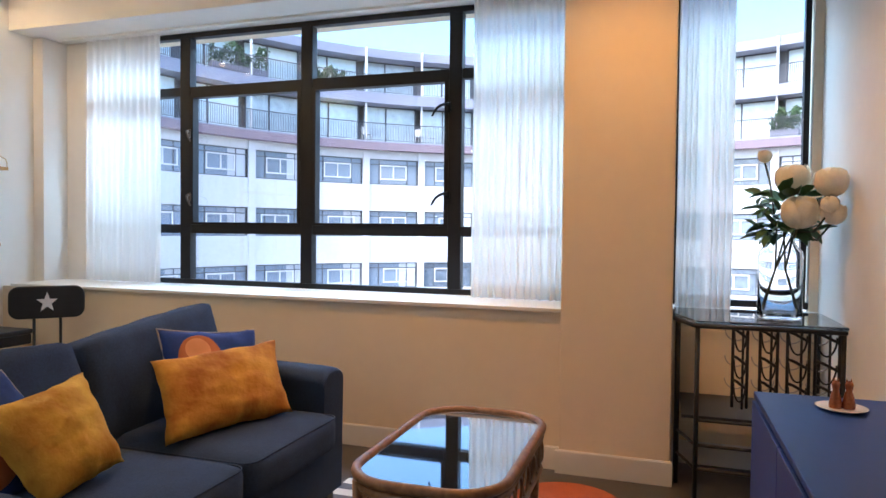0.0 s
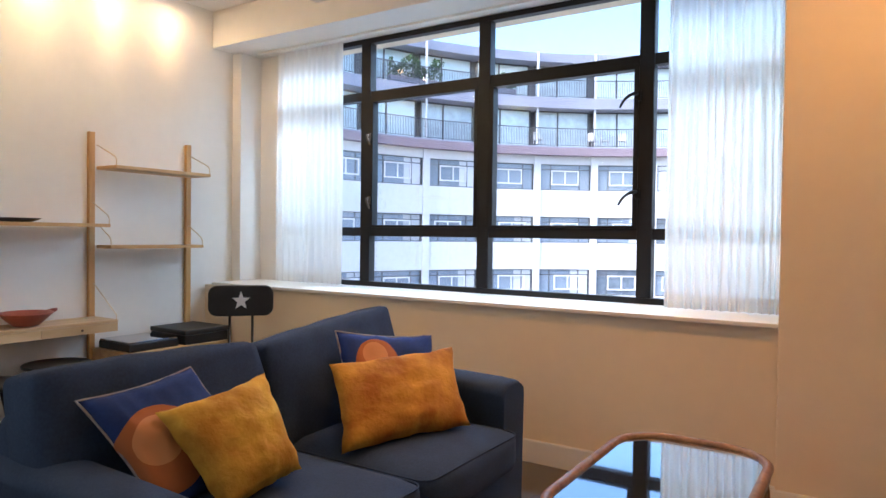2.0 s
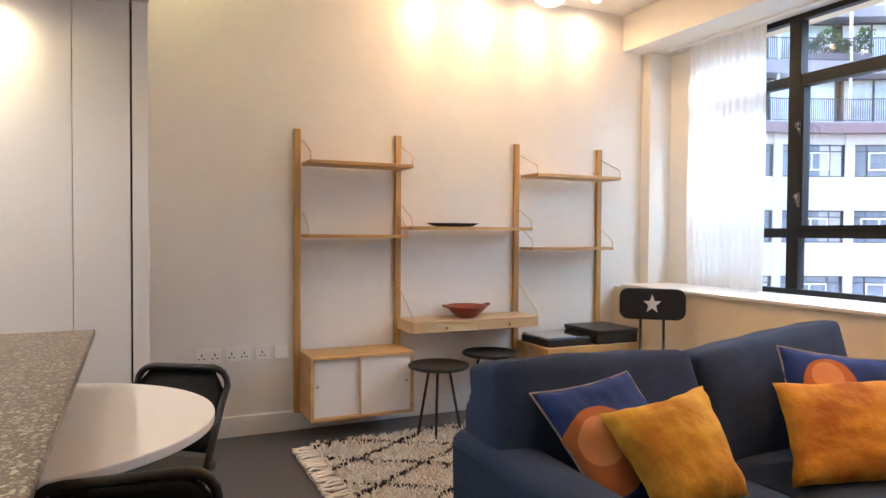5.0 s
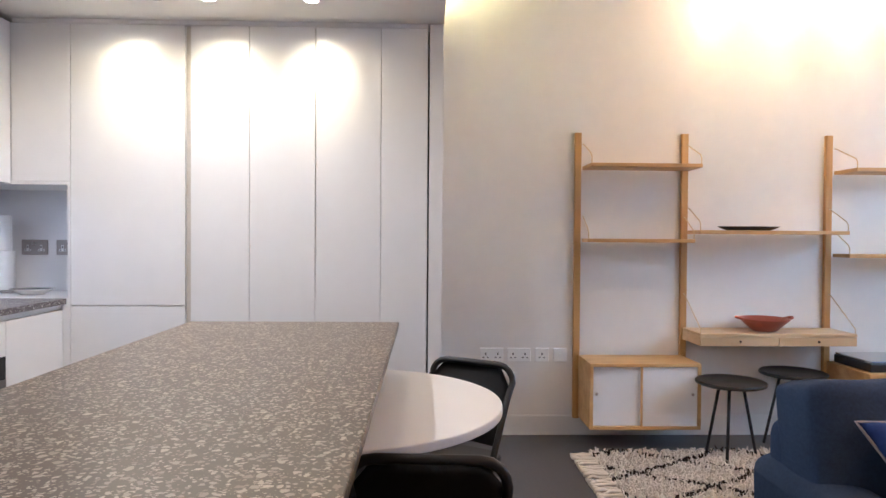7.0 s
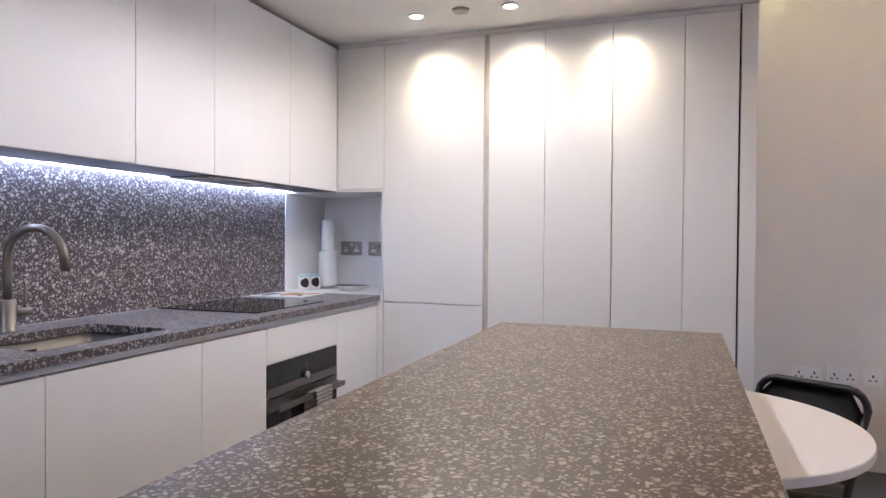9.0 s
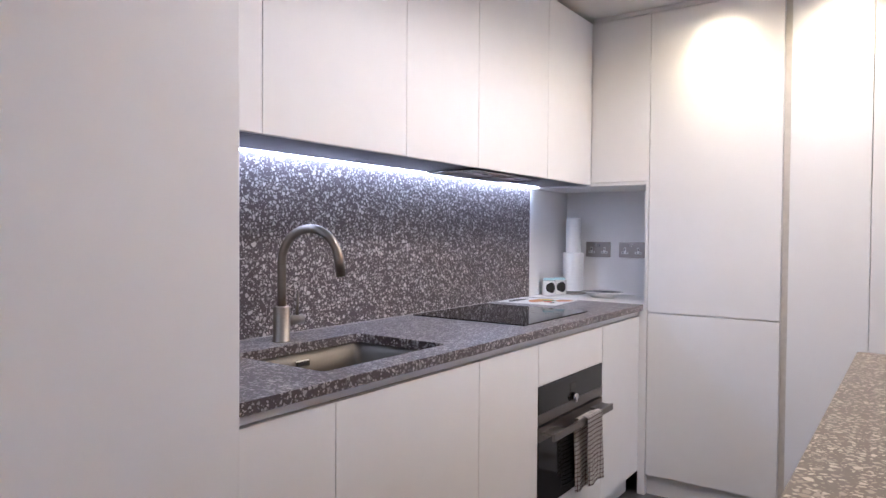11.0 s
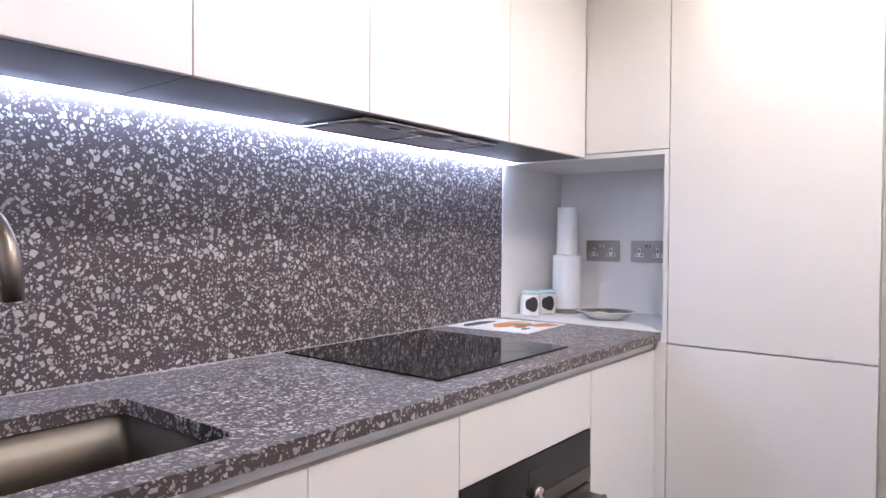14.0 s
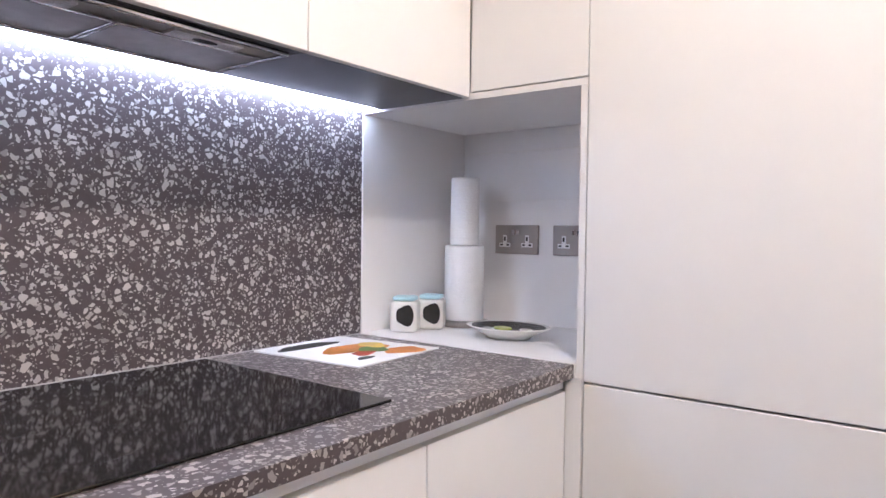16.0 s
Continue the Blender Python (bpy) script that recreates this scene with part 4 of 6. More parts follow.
WOOL = rug_pattern()
PLAINWOOL = mat("plain_wool", (0.62, 0.55, 0.46), 0.95, vary=0.1, scale=30, spec=0.1)
rug = thing("shaggy_rug", (-3.35, 2.6, 0.0), "cream shaggy wool rug with dark diamond lines", "rug")
part("backing", B(-4.12, -2.55, 1.84, 3.45, 0.001, 0.012, 0.003), WOOL, rug, world=True)
rnd = random.Random(4)
verts, faces = [], []
for _ in range(15000):
    x, y = rnd.uniform(-4.13, -2.54), rnd.uniform(1.83, 3.46)
    h, w, a = rnd.uniform(0.018, 0.038), rnd.uniform(0.006, 0.011), rnd.uniform(0, 6.28)
    lx, ly = rnd.gauss(0, 0.014), rnd.gauss(0, 0.014)
    i = len(verts)
    o = ORIGIN[rug.name]
    for k in range(3):
        t = a + 2.094 * k
        verts.append((x - o.x + w * math.cos(t), y - o.y + w * math.sin(t), 0.010))
    for k in range(3):
        t = a + 2.094 * k + 0.5
        verts.append((x - o.x + lx + w * 0.5 * math.cos(t), y - o.y + ly + w * 0.5 * math.sin(t), 0.010 + h))
    faces += [(i, i + 1, i + 4, i + 3), (i + 1, i + 2, i + 5, i + 4), (i + 2, i, i + 3, i + 5), (i + 3, i + 4, i + 5)]
me = bpy.data.meshes.new("shag")
me.from_pydata(verts, [], faces)
me.materials.append(WOOL)
pile = new("shag", me)
pile.parent = rug
tagged(pile, kind="stuff")
for k in range(46):
    x = -4.11 + 1.55 * k / 45 + rnd.uniform(-0.008, 0.008)
    pts = [(x, 1.85, 0.016)]
    for q in range(1, 5):
        pts.append((x + rnd.uniform(-0.012, 0.012) * q * 0.6, 1.85 - 0.036 * q, 0.012 + rnd.uniform(0, 0.006)))
    part("tassel", tube(bmesh.new(), pts, [0.009, 0.010, 0.009, 0.009, 0.011], 6), PLAINWOOL, rug, world=True)

stripe = thing("striped_rug", (-0.85, 2.8, 0.0), "grey and white striped flat-woven rug", "rug")
GREYWOOL = mat("grey_flatweave", (0.10, 0.10, 0.12), 0.95, vary=0.12, scale=40, bump=0.3, bump_scale=250)
PALEWOOL = mat("pale_flatweave", (0.60, 0.58, 0.56), 0.95, vary=0.08, scale=40, bump=0.3, bump_scale=250)
for k in range(34):
    y = 1.52 + 0.07 * k
    part("stripe", B(-1.52, 0.0, y, y + 0.07, 0.001, 0.008), GREYWOOL if k % 2 else PALEWOOL, stripe, world=True)
mat_o = thing("round_mat", (-0.42, 3.86, 0.008), "terracotta round woven floor mat", "mat")
part("mat", slab(bmesh.new(), [(0.26 * math.cos(2 * math.pi * k / 40), 0.26 * math.sin(2 * math.pi * k / 40)) for k in range(40)], 0.001, 0.014, 0.004), ORANGEMAT, mat_o)


# ---- rattan coffee table ----
def stadium(hx, hy, r, z, n=7, cx=0.0, cy=0.0):
    return [(x, y, z) for x, y in rounded(hx, hy, r, n, cx, cy)]


ctab = thing("coffee_table", (-0.665, 2.93, 0.0085), "rattan coffee table with a smoked glass top", "coffee table")
H = 0.547
part("glass_top", slab(bmesh.new(), rounded(0.225, 0.415, 0.15, 8), H - 0.012, H - 0.004), SMOKED, ctab, "smoked glass top")
part("top_ring", tube(bmesh.new(), stadium(0.237, 0.43, 0.16, H - 0.006), 0.016, 10, True), RATTAN, ctab)
part("under_ring", tube(bmesh.new(), stadium(0.232, 0.425, 0.16, H - 0.038), 0.013, 8, True), RATTAN, ctab)
part("lower_ring", tube(bmesh.new(), stadium(0.232, 0.425, 0.16, H - 0.16), 0.011, 8, True), RATTAN, ctab)
part("foot_ring", tube(bmesh.new(), stadium(0.218, 0.41, 0.15, 0.10), 0.012, 8, True), RATTAN, ctab)
for sx in (-1, 1):
    for sy in (-1, 1):
        part("leg", tube(bmesh.new(), [(sx * 0.198, sy * 0.375, H - 0.02), (sx * 0.195, sy * 0.370, 0.25), (sx * 0.204, sy * 0.385, 0.0)], 0.017, 10), RATTAN, ctab)
ringp = rounded(0.232, 0.425, 0.16, 8)
for k in range(0, 36, 2):
    x, y = ringp[k % len(ringp)]
    x2, y2 = ringp[(k + 1) % len(ringp)]
    d = Vector((x2 - x, y2 - y, 0)).normalized()
    part("scroll", tube(bmesh.new(), [(x + d.x * 0.035 * math.cos(t), y + d.y * 0.035 * math.cos(t), H - 0.099 + 0.048 * math.sin(t)) for t in (2 * math.pi * q / 14 for q in range(14))], 0.006, 6, True), RATTAN, ctab)
for sy in (-1, 1):
    for x in (-0.12, 0.0, 0.12):
        part("scroll", tube(bmesh.new(), [(x + 0.05 * math.cos(t), sy * 0.425, H - 0.099 + 0.048 * math.sin(t)) for t in (2 * math.pi * q / 14 for q in range(14))], 0.006, 6, True), RATTAN, ctab)
for sx in (-1, 1):
    for y in (-0.22, -0.11, 0.0, 0.11, 0.22):
        part("scroll", tube(bmesh.new(), [(sx * 0.232, y + 0.05 * math.cos(t), H - 0.099 + 0.048 * math.sin(t)) for t in (2 * math.pi * q / 14 for q in range(14))], 0.006, 6, True), RATTAN, ctab)


# ---- console table, vase, sideboard ----
console = thing("console_table", (0.45, 4.30, 0.0), "black wrought iron console with a dark glass top", "console table")
console_top = part("table_top", slab(bmesh.new(), [(0.135, 4.10), (0.765, 4.10), (0.765, 4.66), (0.045, 4.66), (0.045, 4.36)], 0.853, 0.868, 0.003), TINTGLASS, console, "dark glass top", world=True)
console_top.visible_shadow = False
part("top_rim", tube(bmesh.new(), [(0.045, 4.36, 0.843), (0.135, 4.105, 0.843), (0.755, 4.105, 0.843), (0.755, 4.64, 0.843), (0.045, 4.64, 0.843)], 0.011, 8, True), WROUGHT, console, world=True)
for x, y in ((0.145, 4.12), (0.065, 4.36), (0.75, 4.12), (0.75, 4.62), (0.065, 4.62)):
    part("leg", tube(bmesh.new(), [(x, y, 0.84), (x, y, 0.0)], 0.011, 8), WROUGHT, console, world=True)
for z in (0.16, 0.275):
    part("rail", tube(bmesh.new(), [(0.065, 4.36, z), (0.145, 4.12, z), (0.75, 4.12, z)], 0.008, 8), WROUGHT, console, world=True)
part("shelf", B(0.08, 0.74, 4.14, 4.62, 0.395, 0.41, 0.003), BLACK, console, world=True)
part("shelf_rail", tube(bmesh.new(), [(0.145, 4.12, 0.395), (0.75, 4.12, 0.395)], 0.008, 8), WROUGHT, console, world=True)
for a, b in ((0.299, 0.361), (0.414, 0.486), (0.527, 0.615), (0.639, 0.735)):
    for x in (a, b):
        part("bar", tube(bmesh.new(), [(x, 4.12, 0.84), (x, 4.12, 0.47)], 0.007, 8), WROUGHT, console, world=True)
    for z in (0.835, 0.71, 0.60):
        part("brace", tube(bmesh.new(), [(a, 4.12, z), (a + 0.3 * (b - a), 4.118, z - 0.008), (b, 4.12, z - 0.042)], 0.007, 8), WROUGHT, console, world=True)
        part("scroll", tube(bmesh.new(), [(a + 0.006 + (b - a) * (0.42 - 0.42 * math.cos(t)), 4.125, z - 0.016 - 0.088 * math.sin(t)) for t in (math.pi * j / 12 for j in range(13))], 0.0045, 6), WROUGHT, console, world=True)
        part("cradle", tube(bmesh.new(), [(a + (b - a) * 0.5 + 0.05 * math.cos(t), 4.30, z - 0.03 - 0.05 * math.sin(t)) for t in (math.pi * j / 12 for j in range(13))], 0.0035, 6), NICKEL, console, "thin steel bottle cradle", world=True)
    part("rear_bar", tube(bmesh.new(), [(b, 4.30, 0.84), (b, 4.30, 0.42)], 0.006, 8), WROUGHT, console, world=True)

vase = thing("glass_vase", (0.525, 4.36, 0.869), "clear glass bottle vase half full of water", "vase")
v_out = [(0, 0.0), (0.096, 0.0), (0.100, 0.006), (0.100, 0.30), (0.095, 0.325), (0.07, 0.352), (0.062, 0.37), (0.062, 0.41), (0.080, 0.428)]
v_in = [(0.076, 0.428), (0.058, 0.41), (0.058, 0.37), (0.066, 0.349), (0.091, 0.322), (0.096, 0.30), (0.096, 0.012), (0, 0.012)]
vg = part("glass_body", lathe(bmesh.new(), v_out + v_in, 36), CLEARGLASS, vase)
vg.visible_shadow = False
rim = part("rim", lathe(bmesh.new(), [(0.0805, 0.4285), (0.0825, 0.431), (0.081, 0.4335), (0.078, 0.4335), (0.076, 0.431), (0.0775, 0.4285), (0.0805, 0.4285)], 36), CLEARGLASS, vase)
rim.visible_shadow = False
flowers = thing("peony_bunch", (0.525, 4.36, 0.884), "cream peonies with dark green leaves in the vase", "flowers")
rnd = random.Random(21)


def petals(cx, cy, cz, r, seed, layers):
    """Cupped petals laid over one another round a ball, one mesh each."""
    g = random.Random(seed)
    out_list = []
    for layer in layers:
        count = 5 + layer % 2
        for k in range(count):
            bm = bmesh.new()
            az = 2 * math.pi * (k + 0.5 * (layer % 2)) / count + g.uniform(-0.15, 0.15)
            rr = r * (1.0 - 0.055 * layer) * g.uniform(0.95, 1.04)
            tip = radians(g.uniform(50, 64) - 12 * layer)
            half = radians(g.uniform(36, 46))
            grid = []
            for j in range(7):
                v = j / 6
                th = radians(165) + (max(tip, radians(6)) - radians(165)) * v
                out = rr * (1 + 0.10 * max(0.0, v - 0.75) * 4 * g.uniform(0.4, 1.0))
                row = []
                for i in range(6):
                    u = i / 5 * 2 - 1
                    edge = th + 0.22 * u * u * v + g.uniform(-0.03, 0.03) * v
                    a = az + u * half * (0.55 + 0.45 * math.sin(math.pi * min(1.0, v * 1.15)))
                    row.append(bm.verts.new((cx + out * math.sin(edge) * math.cos(a), cy + out * math.sin(edge) * math.sin(a), cz + 1.0 * out * math.cos(edge))))
                grid.append(row)
            for j in range(6):
                for i in range(5):
                    bm.faces.new((grid[j][i], grid[j][i + 1], grid[j + 1][i + 1], grid[j + 1][i])).smooth = True
            out_list.append(bm)
    return out_list


def merged(bms):
    """One bmesh out of several."""
    whole = bmesh.new()
    for bm in bms:
        me = bpy.data.meshes.new("petal_heart")
        bm.to_mesh(me)
        whole.from_mesh(me)
        bpy.data.meshes.remove(me)
        bm.free()
    return whole


HEADS = ((0.06, -0.12, 0.515, 0.092), (0.045, -0.02, 0.675, 0.088), (0.175, -0.17, 0.65, 0.080), (0.19, -0.16, 0.505, 0.060), (-0.075, 0.03, 0.79, 0.036), (0.165, -0.20, 0.545, 0.045))
for k, (x, y, z, r) in enumerate(HEADS):
    h = part("bloom", merged(petals(x, y, z - 0.015, r * 0.92, 30 + k, range(3, 6))), PETAL, flowers)
    for bm in petals(x, y, z - 0.015, r * 0.92, 60 + k, range(3)):
        part("petal", bm, PETAL, h)
    a = 0.055 * (1 if k % 2 else -1)
    part("stem", tube(bmesh.new(), [(a * 1.4, 0.03 * (k % 3 - 1), 0.02), (a * 0.4, 0.0, 0.22), (x * 0.25, y * 0.3, 0.40), (x * 0.7, y * 0.7, z - 0.14), (x, y, z - 0.05)], 0.005, 6), STEM, flowers)
lf = bmesh.new()
lv = [lf.verts.new(p) for p in ((0, 0, 0), (0.024, 0.03, 0.006), (0.021, 0.065, 0.002), (0, 0.10, -0.014), (-0.021, 0.065, 0.002), (-0.024, 0.03, 0.006), (0, 0.035, -0.006), (0, 0.065, -0.008))]
for f in ((0, 1, 6), (1, 2, 7, 6), (2, 3, 7), (3, 4, 7), (4, 5, 6, 7), (5, 0, 6)):
    lf.faces.new([lv[i] for i in f]).smooth = True
first_leaf = part("leaf", lf, LEAFM, flowers)
first_leaf.matrix_basis = pose(0.02, -0.05, 0.56, 20, 10, 200)
for k in range(95):
    ob = share("leaf", first_leaf, flowers, (0, 0, 0))
    a = rnd.uniform(0, 360)
    rr = rnd.uniform(0.03, 0.13)
    ob.matrix_basis = pose(rr * math.cos(radians(a)) + 0.02, rr * math.sin(radians(a)), rnd.uniform(0.37, 0.60), rnd.uniform(-40, 50), rnd.uniform(-40, 40), a - 90 + rnd.uniform(-40, 40)) @ Matrix.Diagonal((1, 1, 1, 1)) @ Matrix.Scale(rnd.uniform(0.8, 1.25), 4)

board = thing("sideboard", (0.53, 2.4, 0.0), "dark blue lacquered sideboard against the wall", "sideboard")
part("body", B(0.29, 0.762, 1.62, 3.19, 0.08, 0.731, 0.004), BLUELACQ, board, world=True)
part("table_top", B(0.28, 0.762, 1.61, 3.20, 0.732, 0.752, 0.003), BLUELACQ, board, world=True)
for k in range(3):
    y = 1.64 + 0.515 * k
    part("door", B(0.274, 0.2895, y, y + 0.51, 0.09, 0.726, 0.002), BLUELACQ, board, world=True)
part("plinth", B(0.31, 0.762, 1.65, 3.16, 0.0, 0.079), BLACK, board, world=True)
plate = thing("ornament_plate", (0.50, 3.03, 0.7525), "small white plate under two ornaments", "plate")
part("dish", lathe(bmesh.new(), [(0, 0.0), (0.045, 0.0), (0.068, 0.008), (0.071, 0.010), (0.066, 0.010), (0.045, 0.005), (0, 0.004)], 32), CERAMIC, plate)
for dx, s_ in ((-0.020, 1), (0.024, -1)):
    fb = lathe(bmesh.new(), [(0, 0), (0.024, 0.0), (0.026, 0.015), (0.020, 0.05), (0.012, 0.075), (0.015, 0.09), (0.017, 0.10), (0.012, 0.112), (0, 0.118)], 14)
    tube(fb, [(s_ * -0.006, 0, 0.108), (s_ * -0.008, 0, 0.126)], [0.006, 0.001], 6)
    tube(fb, [(s_ * 0.008, 0, 0.108), (s_ * 0.010, 0, 0.126)], [0.006, 0.001], 6)
    fig = solid("figurine", fb, COPPER, "small copper-glazed figurine standing on a plate", "figurine", "thing")
    fig.matrix_world = pose(0.50 + dx * 0.8, 3.03, 0.7565) @ Matrix.Scale(0.72, 4)
pot = thing("small_bowl", (0.665, 2.72, 0.7525), "small dark red bowl on the sideboard", "bowl")
part("bowl", lathe(bmesh.new(), [(0, 0.0), (0.04, 0.0), (0.075, 0.05), (0.08, 0.075), (0.075, 0.074), (0.068, 0.05), (0, 0.008)], 28), TERRACOTTA, pot)
# ---- kitchen ----
def unit(name, at, label, category="cabinet", group=""):
    return thing(name, at, label, category, group)


# tall cupboards: carcass behind, doors in front with shadow gaps
DOOR = 0.018
tall_seams = (-0.92, -0.345, -0.022, 0.313, 0.646, 0.885)
for k, (a, b) in enumerate(zip(tall_seams, tall_seams[1:])):
    left = a + (0.026 if k == 1 else 0.0)
    u = unit("tall_cupboard", (TALL - 0.3, (a + b) / 2, 0), "full-height matt white cupboard with handleless door", "cupboard", "tall white kitchen cupboards")
    part("carcass", B(TALL - 0.60, TALL - DOOR - 0.006, left + 0.001, b - 0.001, 0.0, 2.312), LACQUER, u, world=True)
    spans = ((0.10, 0.8815), (0.8865, 2.308)) if k == 0 else ((0.10, 2.308),)
    for z0, z1 in spans:
        part("door", B(TALL - DOOR, TALL, left + (0.0025 if k == 3 else 0.0014), b - (0.0025 if k == 2 else 0.0014), z0, z1, 0.0012), LACQUER, u, world=True)
part("finger_channel", B(TALL - 0.028, TALL - 0.020, -0.3445, -0.3195, 0.10, 2.308), mat("warm_channel", (0.62, 0.57, 0.50), 0.5, 0.2), u, world=True)
endp = unit("end_panel", (TALL - 0.3, 0.945, 0), "white end panel beside the tall cupboards", "panel")
part("panel", B(WEST + 0.002, TALL - 0.002, 0.893, 0.963, 0.0, KCEIL - 0.002, 0.002), LACQUER, endp, world=True)
# black strip set in the gap to stand in for its shade
part("gap_shade", B(TALL - 0.06, TALL - 0.03, 0.8862, 0.8925, 0.0, 2.30), BLACK, endp, "black strip standing in for shade in the gap", world=True)
filler = unit("ceiling_filler", (TALL, 0, 2.313), "white filler strip above the cupboards", "panel")
part("strip", B(TALL - 0.55, TALL - 0.006, -1.21, 0.885, 2.3125, KCEIL - 0.001), LACQUER, filler, world=True)

bridge = unit("bridge_cupboard", (TALL - 0.2, -1.25, 1.51), "matt white cupboard above the open niche", "cupboard")
part("carcass", B(WEST + 0.003, TALL - DOOR - 0.006, BACK - 0.01, -0.922, 1.512, 2.312), LACQUER, bridge, world=True)
part("door", B(TALL - DOOR, TALL, -1.214, -0.9215, 1.514, 2.308, 0.0012), LACQUER, bridge, world=True)

niche = unit("appliance_niche", (TALL - 0.2, -1.25, 0.9), "white open niche at the end of the worktop", "niche")
part("back_panel", B(-4.26, -4.236, BACK - 0.01, -0.922, 0.90, 1.51), LACQUER, niche, world=True)
part("side_panel", B(-4.235, TALL, BACK - 0.010, BACK + 0.004, 0.9225, 1.496), LACQUER, niche, world=True)
part("side_panel", B(-4.235, TALL, -0.936, -0.9215, 0.8925, 1.496), LACQUER, niche, world=True)
part("lower_panel", B(-4.235, TALL + 0.006, -0.957, -0.9215, 0.0, 0.892), LACQUER, niche, world=True)
part("top_panel", B(-4.235, TALL, BACK - 0.010, -0.9215, 1.4965, 1.511), LACQUER, niche, world=True)
part("bottom_panel", B(-4.235, -3.776, BACK - 0.010, -0.9365, 0.88, 0.922), LACQUER, niche, world=True)
part("back_rail", B(-4.2355, -4.2325, BACK + 0.005, -0.937, 1.432, 1.436), TRIM, niche, world=True)
part("back_rail", B(-4.2355, -4.2325, BACK + 0.005, -0.937, 1.285, 1.288), TRIM, niche, world=True)

# wall cupboards over the worktop
UP_Y = -1.215
ups = (-1.432, -1.71, -2.289, -2.721, -3.294, -3.779)
for k, (a, b) in enumerate(zip(ups, ups[1:])):
    u = unit("wall_cupboard", ((a + b) / 2, -1.39, 1.5), "matt white handleless wall cupboard", "cupboard", "wall cupboards over the worktop")
    part("carcass", B(b + 0.0005, a - 0.0005, BACK - 0.01, UP_Y - DOOR - 0.004, 1.512, 2.312), LACQUER, u, world=True)
    part("door", B(b + 0.0013, a - 0.0013, UP_Y - DOOR, UP_Y, 1.502, 2.308, 0.0012), LACQUER, u, world=True)
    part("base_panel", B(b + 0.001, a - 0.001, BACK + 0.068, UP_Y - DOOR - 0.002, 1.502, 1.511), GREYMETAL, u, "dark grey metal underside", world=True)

hood = unit("extractor_hood", (-3.0, -1.36, 1.49), "built-in extractor with two metal filters", "extractor hood")
part("tray", B(-3.27, -2.735, BACK + 0.10, UP_Y - 0.03, 1.497, 1.5015, 0.001), HOODMESH, hood, world=True)
for a, b in ((-3.262, -3.006), (-2.998, -2.743)):
    part("filter", B(a, b, BACK + 0.11, UP_Y - 0.085, 1.494, 1.4965), HOODMESH, hood, world=True)
    c = (a + b) / 2
    f = part("latch", B(c - 0.062, c + 0.062, UP_Y - 0.080, UP_Y - 0.045, 1.491, 1.4965, 0.001), LATCHM, hood, "speckled bright metal latch plate", world=True)
    grip_hole = slab(bmesh.new(), [(c + 0.022 * math.cos(t), UP_Y - 0.062 + 0.009 * math.sin(t)) for t in (2 * math.pi * q / 18 for q in range(18))], 1.4902, 1.4909)
    part("finger_slot", grip_hole, DARKHOLE, f, world=True)
    part("filter_edge", tube(bmesh.new(), [(a, BACK + 0.112, 1.4925), (b, BACK + 0.112, 1.4925), (b, UP_Y - 0.083, 1.4925), (a, UP_Y - 0.083, 1.4925)], 0.0022, 6, True), CHROME, hood, world=True)
part("rim", tube(bmesh.new(), [(-3.272, BACK + 0.10, 1.496), (-2.733, BACK + 0.10, 1.496), (-2.733, UP_Y - 0.03, 1.496), (-3.272, UP_Y - 0.03, 1.496)], 0.0048, 8, True), CHROME, hood, world=True)

led = unit("strip_light", (-2.6, BACK + 0.03, 1.5), "cool white strip light under the wall cupboards", "strip light")
part("profile", B(-3.776, -1.434, BACK + 0.001, BACK + 0.066, 1.508, 1.5115), CHANNEL, led, world=True)
part("diffuser", B(-3.774, -1.436, BACK + 0.018, BACK + 0.048, 1.500, 1.5075, 0.002), glow("led_diffuser", (0.74, 0.83, 1.0), LEDS), led, world=True)

splash = solid("splashback", B(TALL + 0.0005, -1.4305, BACK - 0.011, BACK, 0.9215, 1.5115), TERRA, "dark terrazzo splashback with pale chips", "splashback")

# worktop with a sink opening
top = unit("worktop", (-2.6, -1.25, 0.89), "dark terrazzo worktop with an undermount sink opening", "worktop")
sx0, sx1, sy0, sy1 = -2.250, -1.738, -1.385, -1.025
wt = bmesh.new()
outer = [(TALL + 0.003, BACK), (-1.4305, BACK), (-1.4305, SOUTH), (TALL + 0.003, SOUTH)]
inner = rounded((sx1 - sx0) / 2, (sy1 - sy0) / 2, 0.018, 4, (sx0 + sx1) / 2, (sy0 + sy1) / 2)
for z, flip in ((0.92, False), (0.892, True)):
    o = [wt.verts.new((x, y, z)) for x, y in outer]
    i = [wt.verts.new((x, y, z)) for x, y in inner]
    edges = [wt.edges.new((l[k], l[(k + 1) % len(l)])) for l in (o, i) for k in range(len(l))]
    bmesh.ops.triangle_fill(wt, edges=edges, use_beauty=True)
    if flip:
        low_o, low_i = o, i
    else:
        top_o, top_i = o, i
for a, b in ((top_o, low_o), (top_i, low_i)):
    for k in range(len(a)):
        wt.faces.new((a[k], a[(k + 1) % len(a)], b[(k + 1) % len(a)], b[k]))
bmesh.ops.recalc_face_normals(wt, faces=wt.faces[:])
part("slab", wt, TERRA, top, world=True)
part("sealant", B(TALL + 0.004, -1.431, BACK, BACK + 0.003, 0.9205, 0.9225), mat("silicone_sealant", (0.45, 0.43, 0.42), 0.5), top, "pale sealant line", world=True)

